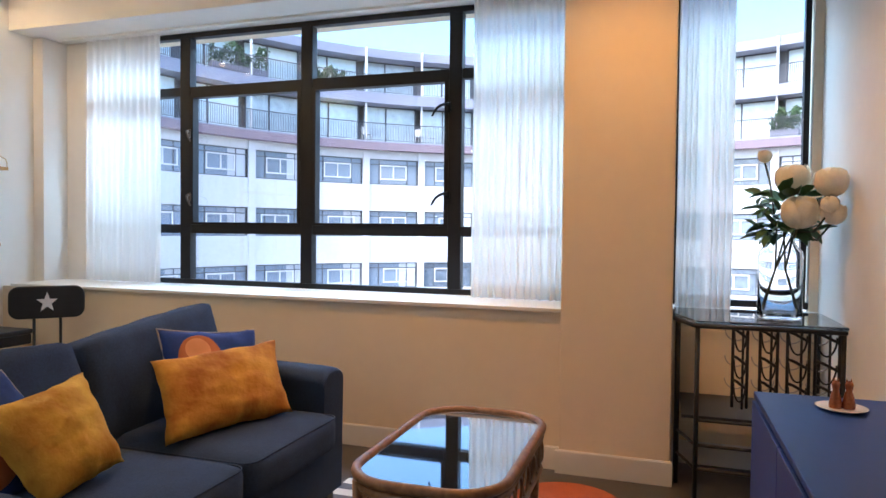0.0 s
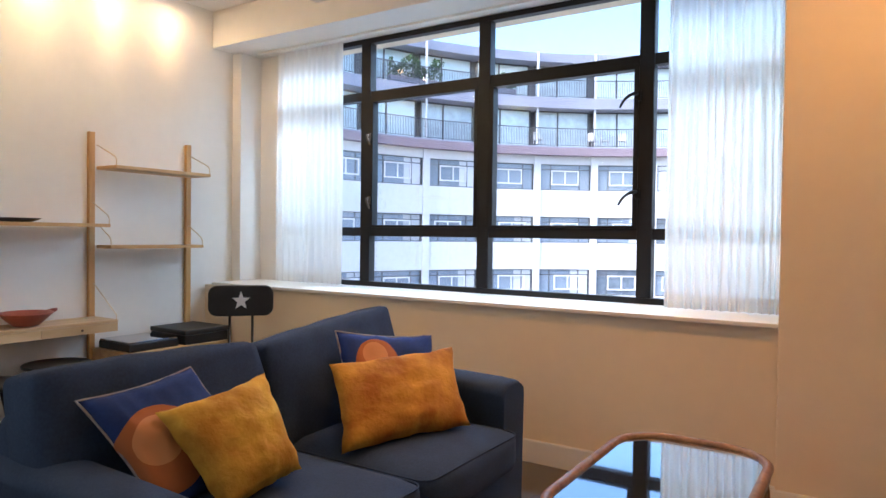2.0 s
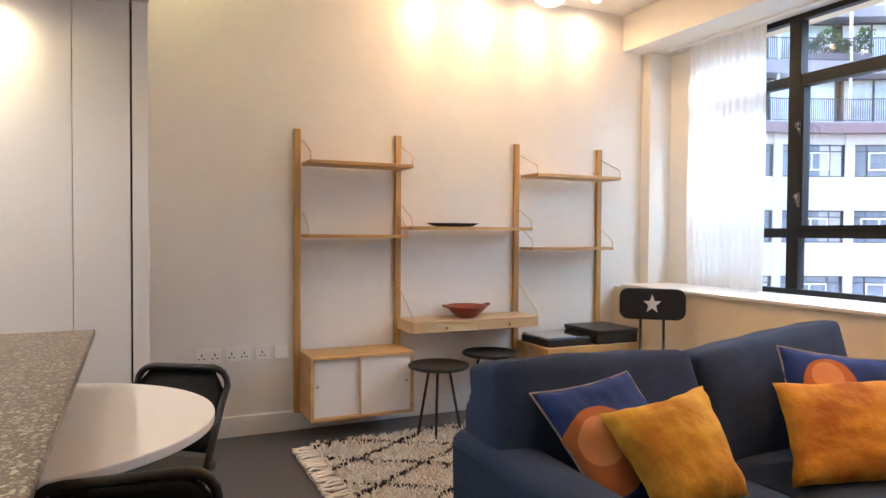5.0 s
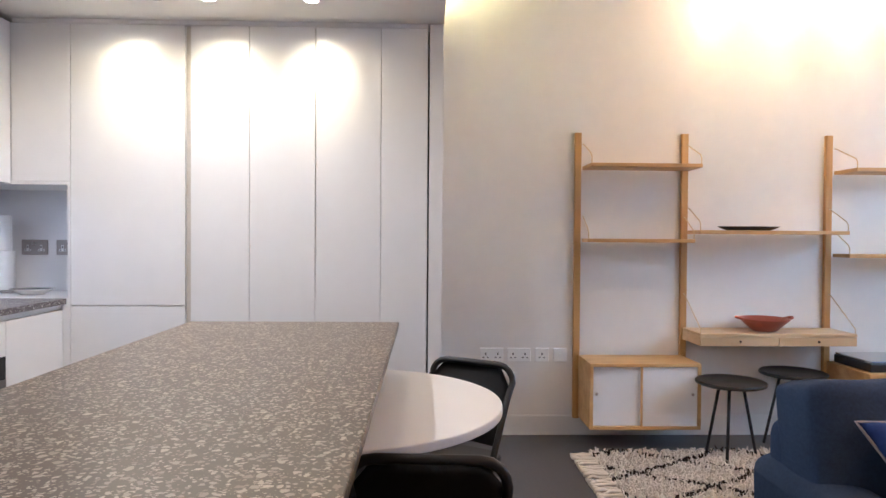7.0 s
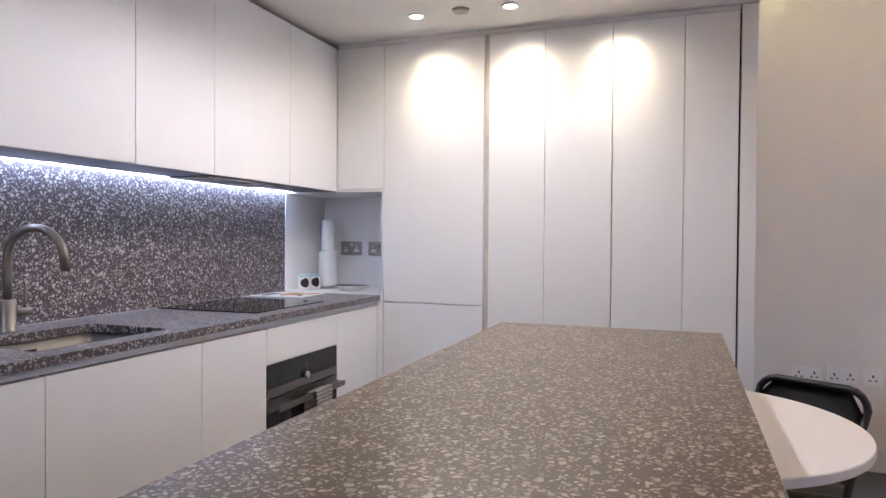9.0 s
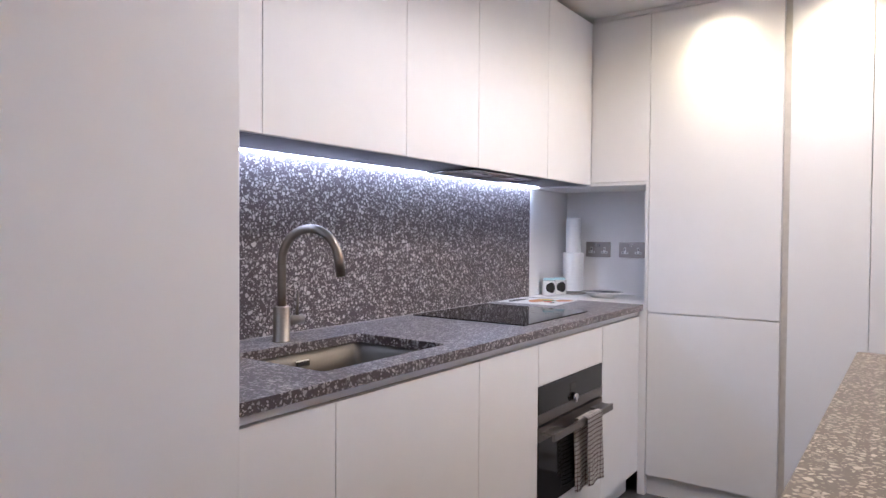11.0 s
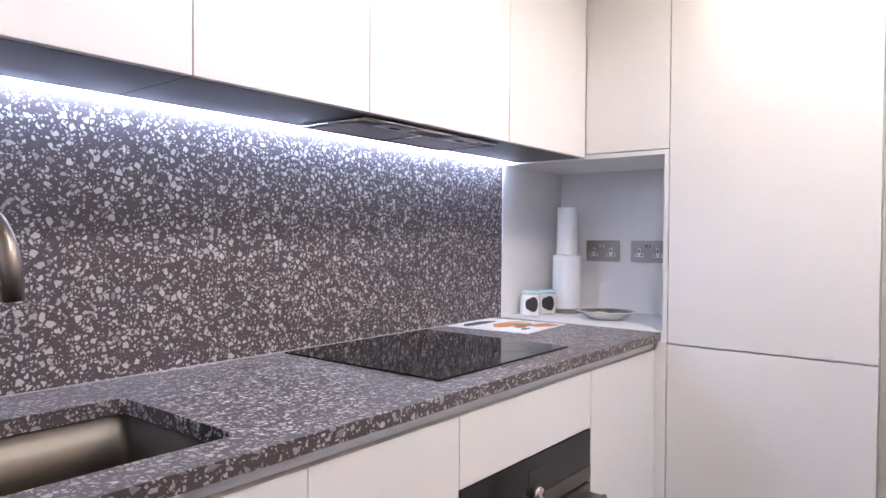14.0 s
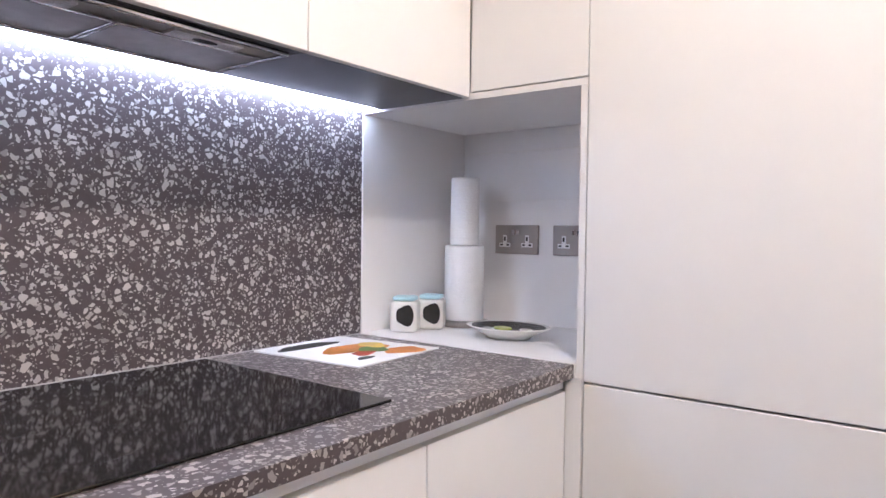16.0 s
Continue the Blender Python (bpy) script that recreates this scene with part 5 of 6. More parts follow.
sink = unit("kitchen_sink", (-2.0, -1.21, 0.72), "brushed steel undermount sink", "sink")
sk = bmesh.new()
levels = ((0.0, 0.891), (0.002, 0.80), (0.004, 0.735), (0.02, 0.722))
rows = []
for inset, z in levels:
    rows.append([sk.verts.new((x, y, z)) for x, y in rounded((sx1 - sx0) / 2 + 0.004 - inset, (sy1 - sy0) / 2 + 0.004 - inset, 0.022, 4, (sx0 + sx1) / 2, (sy0 + sy1) / 2)])
for a, b in zip(rows, rows[1:]):
    for k in range(len(a)):
        sk.faces.new((a[k], b[k], b[(k + 1) % len(a)], a[(k + 1) % len(a)])).smooth = True
sk.faces.new(rows[-1])
bmesh.ops.recalc_face_normals(sk, faces=sk.faces[:])
bmesh.ops.solidify(sk, geom=sk.faces[:], thickness=-0.0015)
part("basin", sk, SINKM, sink, world=True)
ovf = part("overflow", B(-2.03, -1.97, sy0 - 0.002, sy0 + 0.006, 0.845, 0.868, 0.004), CHROME, sink, "chrome overflow slot", world=True)
part("slot", B(-2.022, -1.978, sy0 + 0.0062, sy0 + 0.0075, 0.851, 0.862), DARKHOLE, ovf, world=True)
part("drain", lathe(bmesh.new(), [(0, 0.008), (0.03, 0.008), (0.04, 0.004), (0.04, 0.003), (0, 0.003)], 24), CHROME, sink).matrix_basis = pose(0.0, 0.0, 0.0)

tap = unit("mixer_tap", (-1.978, -1.450, 0.9205), "brushed steel mixer tap with a swan neck", "tap")
part("body", lathe(bmesh.new(), [(0, 0), (0.029, 0), (0.029, 0.004), (0.026, 0.006), (0.026, 0.104), (0.022, 0.109), (0, 0.109)], 28), STEEL, tap)
swing = Vector((-0.20, 0.98, 0)).normalized()
neck = [(0, 0, 0.10), (0, 0, 0.18), (0, 0, 0.243)]
for k in range(1, 15):
    a = radians(180 - 168 * k / 14)
    p = swing * (0.103 + 0.103 * math.cos(a))
    neck.append((p.x, p.y, 0.243 + 0.103 * math.sin(a)))
p = swing * 0.213
neck.append((p.x, p.y, 0.205))
part("spout", tube(bmesh.new(), neck, [0.0135] * (len(neck) - 2) + [0.0145, 0.0145], 14), STEEL, tap)
lev = part("lever_base", tube(bmesh.new(), [(-0.02, 0.0, 0.062), (-0.078, 0.004, 0.062)], 0.016, 16), STEEL, tap)
part("lever", tube(bmesh.new(), [(-0.058, 0.004, 0.074), (-0.062, 0.004, 0.148)], [0.006, 0.004], 8), STEEL, lev)

hob = unit("induction_hob", (-3.02, -1.28, 0.9205), "black ceramic glass induction hob", "hob")
part("glass_plate", B(-3.304, -2.738, -1.535, -1.022, 0.9205, 0.9255, 0.0015), HOBGLASS, hob, world=True)
ZONE = mat("hob_zone_print", (0.05, 0.05, 0.052), 0.1, vary=0.02)
for x, y, r in ((-3.17, -1.41, 0.09), (-2.88, -1.41, 0.075), (-3.17, -1.15, 0.075), (-2.88, -1.17, 0.09)):
    z_ = bmesh.new()
    slabpts = 40
    o = [z_.verts.new((x + r * math.cos(2 * math.pi * k / slabpts), y + r * math.sin(2 * math.pi * k / slabpts), 0.9257)) for k in range(slabpts)]
    i = [z_.verts.new((x + (r - 0.002) * math.cos(2 * math.pi * k / slabpts), y + (r - 0.002) * math.sin(2 * math.pi * k / slabpts), 0.9257)) for k in range(slabpts)]
    for k in range(slabpts):
        z_.faces.new((o[k], o[(k + 1) % slabpts], i[(k + 1) % slabpts], i[k]))
    part("cooking_zone", z_, ZONE, hob, world=True)

# base cupboards
FRONT_Y = -0.956
base_seams = (-1.4315, -1.71, -2.33, -2.722)
for a, b in zip(base_seams, base_seams[1:]):
    u = unit("base_cupboard", ((a + b) / 2, -1.25, 0), "matt white handleless base cupboard", "cupboard", "base cupboards under the worktop")
    part("side", B(b + 0.0005, b + 0.016, BACK, FRONT_Y - DOOR - 0.003, 0.11, 0.868), LACQUER, u, world=True)
    part("carcass_floor", B(b + 0.0165, a - 0.001, BACK, FRONT_Y - DOOR - 0.003, 0.11, 0.128), LACQUER, u, world=True)
    part("door", B(b + 0.0012, a - 0.0012, FRONT_Y - DOOR, FRONT_Y, 0.112, 0.863, 0.0012), LACQUER, u, world=True)
u = unit("base_cupboard", (-3.54, -1.25, 0), "matt white base cupboard beside the oven", "cupboard", "base cupboards under the worktop")
part("carcass", B(-3.772, -3.315, BACK, FRONT_Y - DOOR - 0.003, 0.11, 0.868), LACQUER, u, world=True)
part("door", B(-3.772, -3.3145, FRONT_Y - DOOR, FRONT_Y, 0.112, 0.863, 0.0012), LACQUER, u, world=True)
grip = unit("grip_channel", (-2.6, -0.98, 0.866), "pale aluminium grip channel under the worktop", "channel")
part("channel", B(-3.772, -1.4315, FRONT_Y - 0.030, FRONT_Y - 0.005, 0.8685, 0.8915), CHANNEL, grip, world=True)
plinth = unit("kitchen_plinth", (-2.6, -1.0, 0), "white recessed kitchen plinth", "plinth")
part("board", B(-3.772, -1.4315, -1.03, -1.012, 0.0, 0.108), LACQUER, plinth, world=True)

oven = unit("built_in_oven", (-3.02, -1.2, 0.25), "black glass built-in oven with a bar handle", "oven")
part("housing", B(-3.311, -2.7235, BACK, FRONT_Y - 0.022, 0.115, 0.868), LACQUER, oven, world=True)
part("fascia", B(-3.311, -2.7235, FRONT_Y - DOOR, FRONT_Y, 0.711, 0.863, 0.0012), LACQUER, oven, "white panel above the oven", world=True)
part("lower_panel", B(-3.311, -2.7235, FRONT_Y - DOOR, FRONT_Y, 0.112, 0.256, 0.0012), LACQUER, oven, "white panel below the oven", world=True)
ctl = part("control_panel", B(-3.309, -2.7255, FRONT_Y - 0.020, FRONT_Y + 0.001, 0.6095, 0.708, 0.001), OVENGLASS, oven, world=True)
part("knob", lathe(bmesh.new(), [(0, 0.016), (0.015, 0.016), (0.018, 0.013), (0.019, 0.0), (0, 0)], 24), CHROME, ctl, "chrome control knob").matrix_basis = pose(0.0, 0.246, 0.368, -90, 0, 0)
part("display", B(-3.045, -2.99, FRONT_Y + 0.0011, FRONT_Y + 0.002, 0.648, 0.676), DARKGLAZE, ctl, world=True)
part("steel_band", B(-3.309, -2.7255, FRONT_Y - 0.019, FRONT_Y + 0.003, 0.572, 0.609, 0.001), OVENSTEEL, oven, "grey steel trim band", world=True)
dr = part("oven_door", B(-3.309, -2.7255, FRONT_Y - 0.020, FRONT_Y + 0.002, 0.260, 0.510, 0.001), OVENGLASS, oven, world=True)
part("door_rail", B(-3.309, -2.7255, FRONT_Y - 0.019, FRONT_Y + 0.003, 0.5105, 0.563, 0.001), OVENSTEEL, dr, "brushed steel top rail", world=True)
hd = part("handle", B(-3.295, -2.74, FRONT_Y + 0.046, FRONT_Y + 0.058, 0.520, 0.546, 0.002), OVENSTEEL, dr, "flat steel bar handle", world=True)
for x in (-3.235, -2.80):
    part("handle_post", B(x - 0.055, x + 0.055, FRONT_Y + 0.0035, FRONT_Y + 0.0455, 0.536, 0.544, 0.001), OVENSTEEL, dr, world=True)

towel = unit("tea_towel", (-3.13, FRONT_Y + 0.05, 0.30), "white tea towel with dark window-pane check over the oven handle", "tea towel")


def towel_sheet(x0, x1, drop, y, over):
    bm = bmesh.new()
    rows = []
    n = 20
    for j in range(n + 1):
        s = j / n
        row = []
        for i in range(13):
            u = i / 12
            wave = 0.005 * (1 + math.sin(u * 9 + 1.0)) * s + 0.002 * math.sin(u * 17) * s
            if s < 0.1:
                z, yy = 0.5495 + 0.004 * math.sin(s * 31.4), over + (y - over) * s * 10
            else:
                z, yy = 0.5495 - (s - 0.1) / 0.9 * drop, y
            row.append(bm.verts.new((x0 + (x1 - x0) * u * (1 - 0.06 * s) + 0.004 * math.sin(s * 5), yy + wave, z)))
        rows.append(row)
    for a, b in zip(rows, rows[1:]):
        for i in range(12):
            bm.faces.new((a[i], a[i + 1], b[i + 1], b[i])).smooth = True
    bmesh.ops.solidify(bm, geom=bm.faces[:], thickness=0.003)
    return bm


def check_cloth():
    m = mat("checked_cotton", (0.70, 0.67, 0.63), 0.95, vary=0.05, scale=40, bump=0.3, bump_scale=300)
    nt = m.node_tree
    n, l = nt.nodes, nt.links
    b = n["Principled BSDF"]
    last = b.inputs["Base Color"].links[0].from_socket
    tc = n.new("ShaderNodeTexCoord")
    sep = n.new("ShaderNodeSeparateXYZ")
    l.new(tc.outputs["Object"], sep.inputs[0])
    for axis, freq in ((0, 58.0), (2, 58.0)):
        mu = n.new("ShaderNodeMath")
        mu.operation, mu.inputs[1].default_value = "MULTIPLY", freq
        l.new(sep.outputs[axis], mu.inputs[0])
        fr_ = n.new("ShaderNodeMath")
        fr_.operation = "FRACT"
        l.new(mu.outputs[0], fr_.inputs[0])
        lt = n.new("ShaderNodeMath")
        lt.operation, lt.inputs[1].default_value = "LESS_THAN", 0.17
        l.new(fr_.outputs[0], lt.inputs[0])
        mix = n.new("ShaderNodeMix")
        mix.data_type = "RGBA"
        mix.inputs[7].default_value = (0.09, 0.035, 0.04, 1)
        l.new(lt.outputs[0], mix.inputs[0])
        l.new(last, mix.inputs[6])
        last = mix.outputs[2]
    l.new(last, b.inputs["Base Color"])
    return m


CHECK = check_cloth()
part("front_fold", towel_sheet(-3.155, -3.005, 0.27, FRONT_Y + 0.066, FRONT_Y + 0.036), CHECK, towel, world=True)
part("back_fold", towel_sheet(-3.115, -2.965, 0.29, FRONT_Y + 0.030, FRONT_Y + 0.052), CHECK, towel, world=True)

# niche sockets and small things
for y0, y1 in ((-1.430, -1.284), (-1.234, -1.088)):
    s = socket(-4.2355, y0, y1, 1.128, 1.214, NICKEL, (), "socket", "satin nickel double wall socket")
    for g in (-0.038, 0.038):
        pin_group(s, g, 0.034, DARKHOLE, PLASTIC)
    for g in (-0.008, 0.008):
        part("switch", B(0.0101, 0.014, g - 0.005, g + 0.005, 0.058, 0.072, 0.001), CHROME, s)

for x, y, first in ((-3.885, -1.495, True), (-3.972, -1.474, False)):
    jar = unit("storage_jar", (x, y, 0.923), "white ceramic jar with a black patch and teal lid", "jar", "pair of storage jars")
    jar.matrix_world = pose(x, y, 0.923, 0, 0, 27)
    part("jar_body", slab(bmesh.new(), rounded(0.037, 0.037, 0.018, 5), 0.0, 0.082, 0.008), CERAMIC, jar)
    part("lid", slab(bmesh.new(), rounded(0.031, 0.031, 0.015, 5), 0.083, 0.094, 0.004), TEALPLASTIC, jar, "pale teal lid")
    bl = bmesh.new()
    slab(bl, [(0.027 * math.cos(a) * (1 + 0.15 * math.sin(3 * a)), 0.027 * math.sin(a) * (1 + 0.12 * math.cos(2 * a))) for a in (2 * math.pi * k / 20 for k in range(20))], 0.0, 0.002)
    b_ = part("patch", bl, DARKGLAZE, jar, "black painted patch")
    b_.matrix_basis = pose(0.0372, 0.008, 0.045, 0, 90, 0)

roll = unit("paper_towel_holder", (-4.09, -1.448, 0.923), "white kitchen rolls stacked on an upright steel holder", "kitchen roll")
part("base", lathe(bmesh.new(), [(0, 0), (0.075, 0), (0.076, 0.010), (0.07, 0.014), (0, 0.014)], 32), NICKEL, roll)
part("roll", lathe(bmesh.new(), [(0.018, 0.016), (0.056, 0.016), (0.057, 0.02), (0.057, 0.225), (0.055, 0.23), (0.018, 0.23)], 32), PAPER, roll)
part("upper_roll", lathe(bmesh.new(), [(0.018, 0.231), (0.041, 0.231), (0.042, 0.236), (0.040, 0.42), (0.037, 0.424), (0.0, 0.424)], 32), PAPER, roll)

dish = unit("patterned_dish", (-3.975, -1.224, 0.923), "oval white dish painted with black shapes", "dish")
def oval(profile):
    bm = lathe(bmesh.new(), profile, 40)
    for v in bm.verts:
        v.co.x *= 0.92
        v.co.y *= 1.14
    return bm


part("dish", oval([(0, 0.0), (0.052, 0.0), (0.056, 0.006), (0.094, 0.027), (0.100, 0.030), (0.097, 0.0315), (0.060, 0.016), (0, 0.012)]), CERAMIC, dish, smooth=True)
part("painted_well", oval([(0.0, 0.0145), (0.058, 0.0182), (0.088, 0.0292), (0.088, 0.0286), (0.058, 0.0165), (0.0, 0.0130)]), DARKGLAZE, dish, "black painted middle", smooth=True)
LIME = mat("yellow_green_glaze", (0.45, 0.50, 0.12), 0.3)
for px, py, w, col in ((-0.022, -0.030, 0.020, LIME), (0.010, -0.058, 0.016, CERAMIC), (-0.030, 0.035, 0.014, CERAMIC), (0.026, 0.028, 0.012, LIME)):
    part("painted_shape", slab(bmesh.new(), [(px + w * math.cos(t) * (1 + 0.2 * math.sin(2 * t)), py + w * 1.3 * math.sin(t)) for t in (2 * math.pi * q / 14 for q in range(14))], 0.0165, 0.0205), col, dish)

mag = unit("recipe_sheet", (-3.60, -1.40, 0.9208), "printed food card lying on the worktop", "printed card")
card = slab(bmesh.new(), [(-3.455, -1.245), (-3.735, -1.262), (-3.70, -1.552), (-3.43, -1.545)], 0.9207, 0.9237)
part("card", card, PAPER, mag, world=True)
blobs = (("dark_print", (0.02, 0.018, 0.016), -3.545, -1.50, 0.085, 0.03), ("orange_print", (0.55, 0.20, 0.04), -3.60, -1.40, 0.085, 0.05), ("orange_print", (0.62, 0.20, 0.03), -3.66, -1.30, 0.05, 0.035), ("green_print", (0.10, 0.20, 0.05), -3.62, -1.36, 0.035, 0.03), ("yellow_print", (0.65, 0.45, 0.08), -3.655, -1.40, 0.03, 0.035), ("red_print", (0.45, 0.06, 0.03), -3.565, -1.34, 0.03, 0.022), ("dark_print", (0.03, 0.025, 0.02), -3.53, -1.30, 0.022, 0.012))
for k, (nm, col, x, y, a, b) in enumerate(blobs):
    part("printed_shape", slab(bmesh.new(), [(x + a * math.cos(t) * (1 + 0.2 * math.sin(3 * t + k)), y + b * math.sin(t) * (1 + 0.2 * math.cos(2 * t + k))) for t in (2 * math.pi * q / 18 for q in range(18))], 0.9238, 0.9240 + 0.00015 * k), mat(nm, col, 0.5, vary=0.25, scale=60), mag, world=True)

# island and leaf table
island = unit("kitchen_island", (-2.0, 0.386, 0), "kitchen island with a speckled terrazzo top", "kitchen island")
part("slab", B(-2.882, -0.90, -0.006, 0.778, 0.897, 0.92, 0.003), TERRA_WARMLIT, island, "speckled terrazzo top", world=True)
ISLE = mat("dark_island_panel", (0.045, 0.047, 0.055), 0.45, vary=0.06)
part("body", B(-2.80, -0.97, 0.06, 0.70, 0.0, 0.896, 0.003), ISLE, island, "dark panelled body", world=True)

leaf = unit("leaf_table", (-2.4, 0.9, 0.70), "white half-round leaf table fixed to the island", "table")
cut = 0.705
a0 = math.degrees(math.asin((cut - 0.615) / 0.5))
part("table_top", slab(bmesh.new(), arc(-2.4, 0.615, 0.5, a0, 180 - a0, 40), 0.712, 0.738, 0.004), LACQUER, leaf, world=True)
for x in (-2.65, -2.15):
    part("bracket", B(x - 0.06, x + 0.06, cut, cut + 0.20, 0.685, 0.711, 0.002), BLACK, leaf, world=True)
part("foot_plate", B(-2.55, -2.25, 0.7015, 0.705, 0.60, 0.711), BLACK, leaf, world=True)

# ---- outside: a curved courtyard building ----
CX, CY, R = -2.33, 21.4, 20.5
LIFT = 1.27
FAR = radians(90 + 6.5)
BAY = radians(9.47)
PAINT = mat("white_render_facade", (0.68, 0.68, 0.68), 0.8, vary=0.05, scale=1.5, bump=0.05)
FASCIA = mat("grey_metal_fascia", (0.31, 0.31, 0.37), 0.5, 0.2, vary=0.08, scale=2)
SOFFITM = mat("mauve_soffit", (0.25, 0.19, 0.22), 0.7, vary=0.06)
RAILM = mat("balustrade_bar", (0.10, 0.10, 0.11), 0.5, 0.4)
FARGLASS = mat("far_window_glass", (0.15, 0.18, 0.22), 0.08, vary=0.4, scale=0.8, spec=0.5, per_piece=0.6)
# opaque glazing; the reflected sky is put into its pale blue colour
SKYGLASS = mat("penthouse_sky_reflection", (0.58, 0.67, 0.78), 0.04, vary=0.25, scale=0.6, spec=1.0, per_piece=0.5)
DARKFRAME = mat("dark_window_frame", (0.10, 0.11, 0.12), 0.5)
WHITEFRAME = mat("white_window_frame", (0.78, 0.78, 0.77), 0.5)
CURTAINFAR = mat("far_net_curtain", (0.45, 0.46, 0.47), 0.9, vary=0.2, scale=4, per_piece=0.5)
COURT = mat("courtyard_paving", (0.22, 0.21, 0.20), 0.85, vary=0.1, scale=0.8)

ground = solid("ground", B(-300, 300, GLASS + 0.26, 500, -9.2 + 1.27, -9.0 + 1.27), COURT, "pale courtyard paving below", "ground")


def ring_wall(r0, r1, z0, z1, a0, a1, n=34):
    bm = bmesh.new()
    cols = []
    for k in range(n + 1):
        a = a0 + (a1 - a0) * k / n
        cols.append([bm.verts.new((CX + r * math.cos(a), CY + r * math.sin(a), z + LIFT)) for r, z in ((r0, z0), (r1, z0), (r1, z1), (r0, z1))])
    for p, q in zip(cols, cols[1:]):
        for k in range(4):
            bm.faces.new((p[k], p[(k + 1) % 4], q[(k + 1) % 4], q[k]))
    bm.faces.new(cols[0])
    bm.faces.new(cols[-1][::-1])
    bmesh.ops.recalc_face_normals(bm, faces=bm.faces[:])
    return bm


house = thing("apartment_building", (CX, CY, -9.0), "white curved apartment building round a courtyard", "building")
A0, A1 = FAR - BAY * 6.5, FAR + BAY * 11.5
ROWS_Z = (2.66, -0.37, -3.40, -6.43)
# ring behind the panes; the rooms' shade is put into its dark colour
part("core_wall", ring_wall(R + 0.22, R + 0.6, -9.0, 5.0, A0, A1), mat("unlit_room_shade", (0.10, 0.10, 0.11), 0.9), house, world=True)
edges_z = [5.0] + [z for w in ROWS_Z for z in (w + 1.49, w)] + [-9.0]
for k in range(0, len(edges_z), 2):
    part("spandrel", ring_wall(R, R + 0.21, edges_z[k + 1], edges_z[k], A0, A1), PAINT, house, world=True)
part("overhang", ring_wall(R - 0.55, R + 0.3, 4.62, 5.04, A0, A1), SOFFITM, house, world=True)
part("fascia", ring_wall(R - 0.50, R + 2.4, 5.045, 5.12, A0, A1), FASCIA, house, world=True)
part("fascia", ring_wall(R - 0.15, R + 3.0, 7.36, 7.96, A0, A1), FASCIA, house, world=True)
part("fascia", ring_wall(R + 0.15, R + 4.0, 10.05, 10.48, A0, A1), FASCIA, house, world=True)
part("roof", ring_wall(R + 0.3, R + 6.0, 10.485, 10.6, A0, A1), FASCIA, house, world=True)
part("inner_wall", ring_wall(R + 1.5, R + 1.7, 5.125, 10.04, A0, A1), mat("penthouse_core", (0.20, 0.20, 0.21), 0.8), house, world=True)


def at_bay(a, r, z):
    return Matrix.Translation((r * math.cos(a), r * math.sin(a), z + 9.0 + LIFT)) @ Matrix.Rotation(a + math.pi / 2, 4, "Z")


def piece(name, bm, material, m, cache={}):
    """One mesh, shared by every bay; local x runs along the wall, y towards the courtyard."""
    if name not in cache:
        me = bpy.data.meshes.new(name)
        bm().to_mesh(me)
        me.materials.append(material)
        cache[name] = me
    ob = new(name.split("-")[0], cache[name])
    ob.parent = house
    ob.matrix_basis = m
    return ob


W_ = R * BAY
HALF = W_ / 2 - 0.20


def frame_bm(hw, z0, z1, w, y0, y1, ups=(), cross=()):
    bm = bmesh.new()
    box(bm, -hw, hw, y0, y1, z0, z0 + w)
    box(bm, -hw, hw, y0, y1, z1 - w, z1)
    for x in (-hw + w / 2, hw - w / 2, *ups):
        box(bm, x - w / 2, x + w / 2, y0 + 0.002, y1 - 0.002, z0 + w, z1 - w)
    for z in cross:
        box(bm, -hw + w, hw - w, y0 + 0.004, y1 - 0.004, z - w / 2, z + w / 2)
    return bm


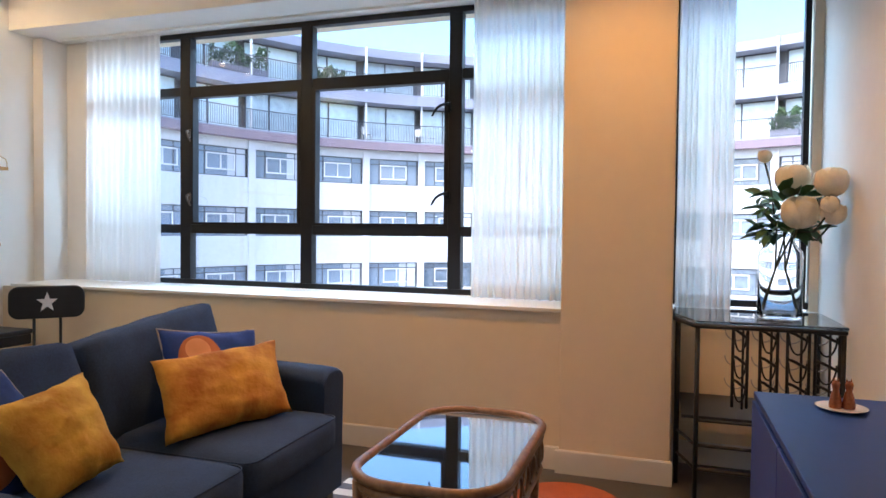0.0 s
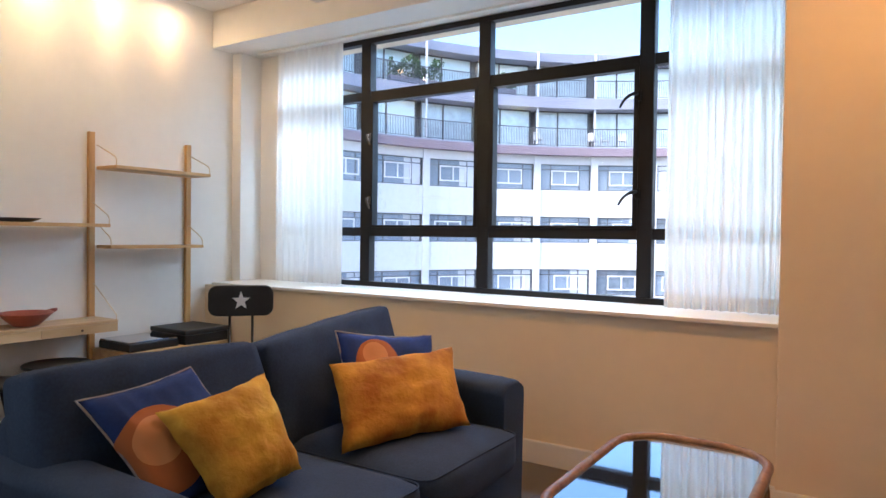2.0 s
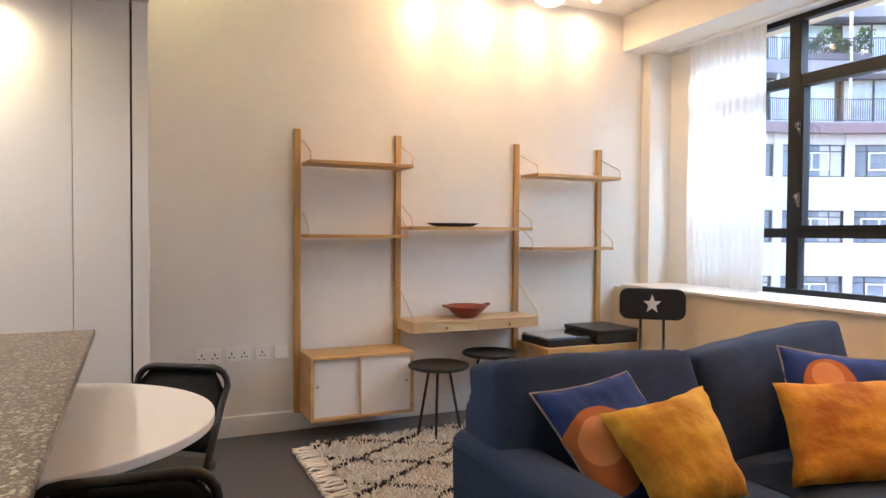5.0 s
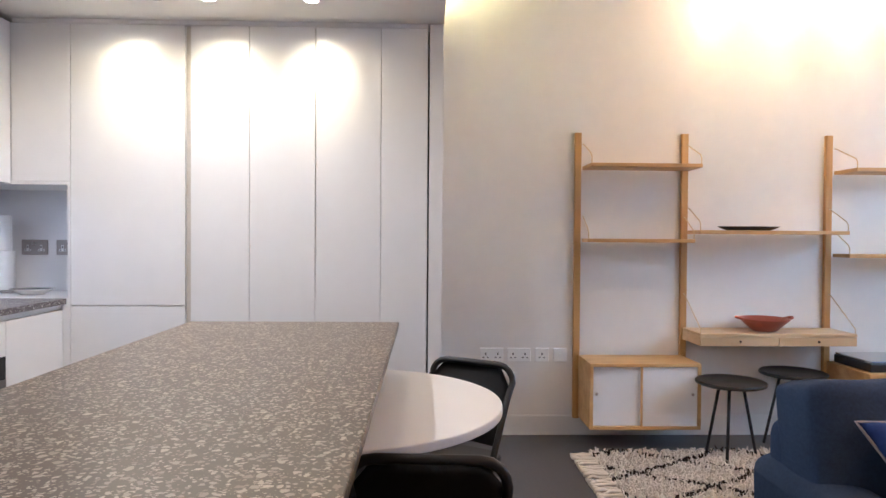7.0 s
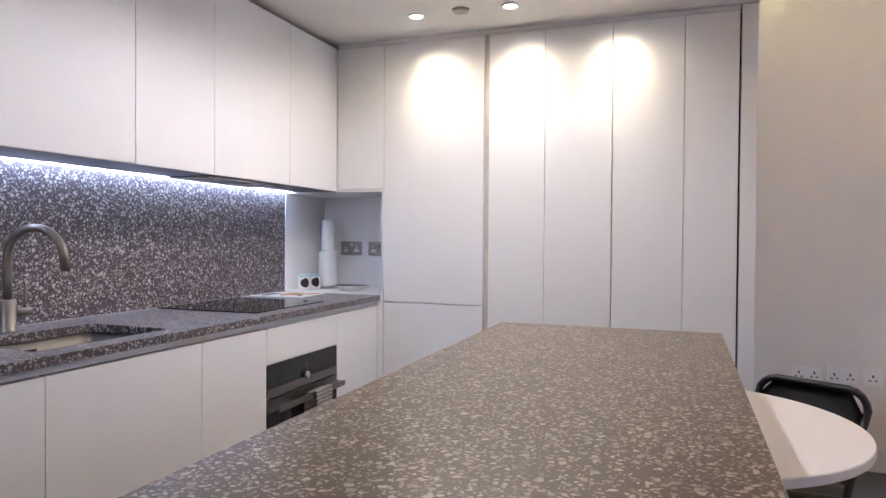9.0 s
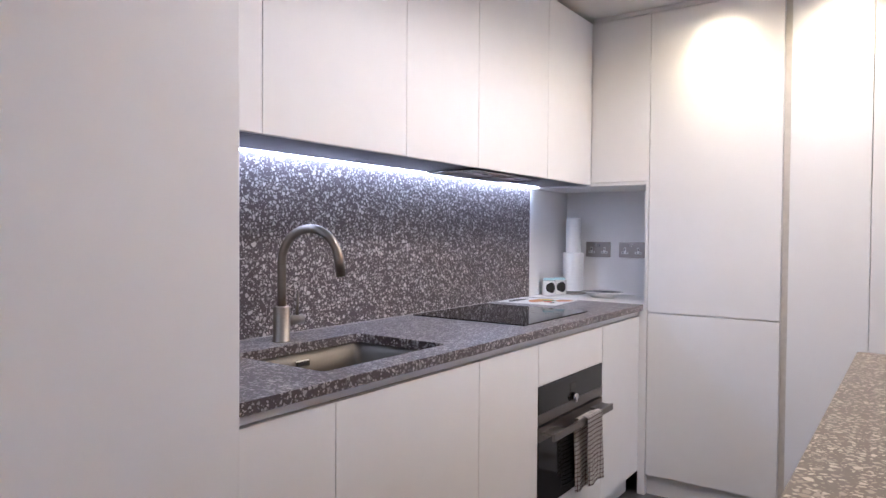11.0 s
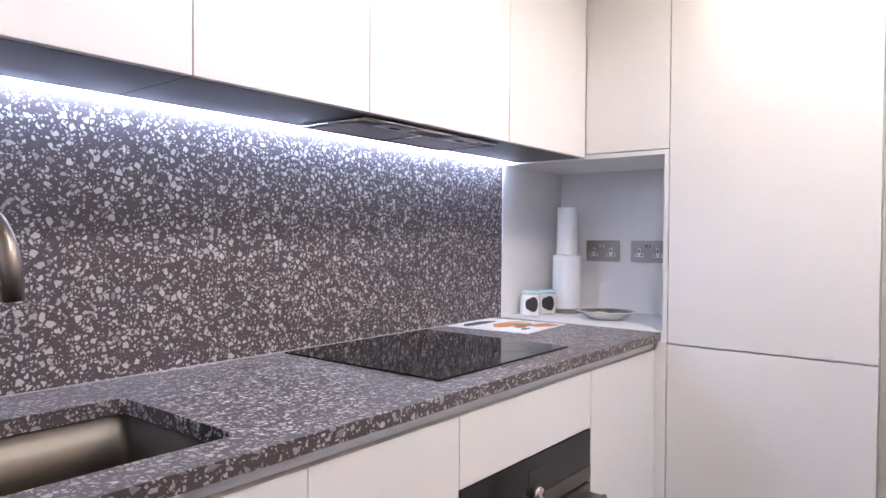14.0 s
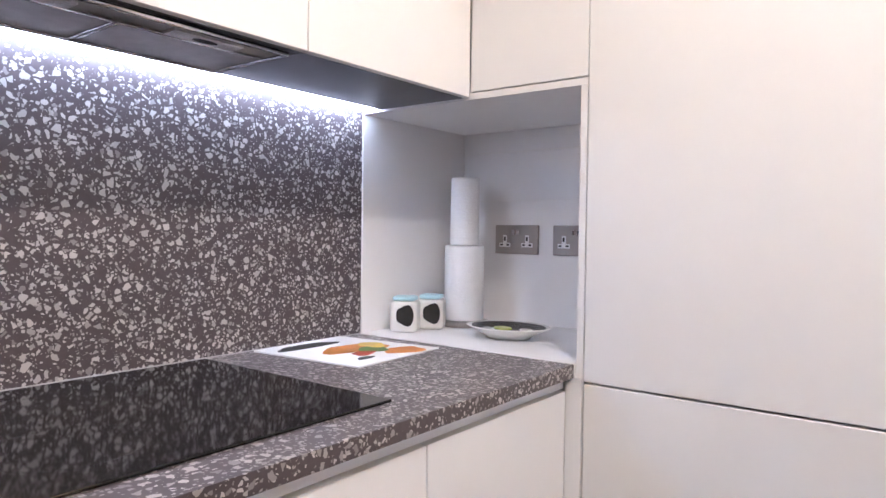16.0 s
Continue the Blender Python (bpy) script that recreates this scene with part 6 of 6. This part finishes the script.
g = random.Random(2)
for k in range(-6, 12):
    a = FAR + BAY * (k + 0.43)
    edge = a - BAY / 2
    piece("pier", lambda: B(-0.20, 0.20, -0.02, 0.10, 0.0, 13.6), PAINT, at_bay(edge, R, -9.0))
    piece("post", lambda: B(-0.05, 0.05, -0.05, 0.05, 0.0, 5.43), WHITEFRAME, at_bay(edge, R + 0.05, 5.12))
    for z in ROWS_Z:
        m = at_bay(a, R + 0.12, z)
        w = piece("window_pane", lambda: B(-HALF, HALF, -0.02, 0.0, 0.0, 1.49), FARGLASS, m)
        piece("window_frame", lambda: frame_bm(HALF, 0.0, 1.49, 0.055, 0.001, 0.05, (-0.86, 0.86), (1.18,)), DARKFRAME, m)
        piece("opening_light", lambda: frame_bm(0.82, 0.30, 1.15, 0.075, 0.03, 0.085, (0.0,)), WHITEFRAME, at_bay(a + g.choice((-0.012, 0.0, 0.0, 0.014)), R + 0.12, z))
        if g.random() < 0.55:
            side = g.choice((-1, 1)) * 0.9
            piece("net_curtain", lambda: B(-0.5, 0.5, -0.012, 0.002, 0.02, 1.45), CURTAINFAR, at_bay(a + side / R, R + 0.118, z))
    for z0, r, z1, nm in ((5.12, R + 0.95, 7.355, "lower"), (7.965, R + 1.25, 10.045, "upper")):
        m = at_bay(a, r, z0)
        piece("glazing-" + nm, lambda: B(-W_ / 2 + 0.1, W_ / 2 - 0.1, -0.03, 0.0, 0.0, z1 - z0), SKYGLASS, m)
        piece("glazing_frame-" + nm, lambda: frame_bm(W_ / 2 - 0.06, 0.0, z1 - z0, 0.07, 0.001, 0.07, (0.25,)), DARKFRAME, m)
        rr = R - 0.42 if nm == "lower" else R - 0.05
        ww = rr * BAY

        def bars():
            bm = bmesh.new()
            box(bm, -ww / 2, ww / 2, -0.02, 0.02, 1.02, 1.06)
            box(bm, -ww / 2, ww / 2, -0.015, 0.015, 0.06, 0.09)
            for q in range(34):
                x = -ww / 2 + ww * (q + 0.5) / 34
                box(bm, x - 0.012, x + 0.012, -0.008, 0.008, 0.09, 1.02)
            return bm

        piece("balustrade-" + nm, bars, RAILM, at_bay(a, rr, z0))


def far_planter(a, r, z, wide, high, seed, label):
    """A trough of greenery: many small leaf clumps with gaps."""
    p = Vector((CX + r * math.cos(a), CY + r * math.sin(a), z + LIFT))
    t = thing("balcony_planter", p, label, "planter", "balcony planters", math.degrees(a) + 90)
    part("trough", B(-wide / 2, wide / 2, -0.2, 0.2, 0.0, 0.4, 0.02), FASCIA, t)
    rg = random.Random(seed)
    vs, fs = [], []
    for _ in range(900):
        u = rg.uniform(-1, 1)
        h = high * (0.35 + 0.65 * abs(math.sin(u * 3 + seed))) * rg.random() ** 0.6
        c = Vector((u * wide / 2, rg.gauss(0, 0.16), 0.38 + h))
        i = len(vs)
        for _q in range(4):
            vs.append(c + Vector((rg.gauss(0, 0.06), rg.gauss(0, 0.06), rg.gauss(0, 0.06))))
        fs += [(i, i + 1, i + 2), (i, i + 2, i + 3)]
    me = bpy.data.meshes.new("foliage")
    me.from_pydata([tuple(v) for v in vs], [], fs)
    me.materials.append(LEAFFAR)
    f = new("foliage", me)
    f.parent = t
    tagged(f, kind="stuff")


LEAFFAR = mat("balcony_foliage", (0.07, 0.13, 0.05), 0.7, vary=0.35, scale=6)
far_planter(FAR + BAY * 6.1, R + 0.25, 7.965, 3.2, 1.2, 1, "trough of green shrubs on an upper balcony")
far_planter(FAR + BAY * 4.6, R + 0.25, 7.965, 2.0, 0.9, 2, "trough of green shrubs on an upper balcony")
far_planter(FAR + BAY * 1.3, R + 0.0, 5.13, 1.6, 1.3, 3, "trough of tall shrubs on a lower balcony")
far_planter(FAR + BAY * 0.55, R + 0.4, 7.965, 0.8, 1.2, 5, "potted shrub on an upper balcony")
far_planter(FAR + BAY * -3.2, R + 0.0, 5.13, 1.4, 1.2, 7, "trough of shrubs on a lower balcony")


def far_chair(a, r, turn):
    p = (CX + r * math.cos(a), CY + r * math.sin(a), 5.125 + LIFT)
    c = thing("garden_chair", p, "pale metal garden chair on a balcony", "chair", "balcony chairs", turn)
    part("seat", B(-0.22, 0.22, -0.22, 0.22, 0.42, 0.45, 0.01), WHITEFRAME, c)
    part("backrest", B(-0.22, 0.22, 0.19, 0.22, 0.47, 0.88, 0.01), WHITEFRAME, c)
    for x in (-0.19, 0.19):
        for y in (-0.19, 0.19):
            part("leg", tube(bmesh.new(), [(x, y, 0.42), (x * 1.1, y * 1.1, 0.0)], 0.018, 6), WHITEFRAME, c)


for a, t_ in ((2.75, 100), (2.95, 170), (2.45, 20), (3.9, 60)):
    far_chair(FAR + BAY * a, R + 0.15, t_)
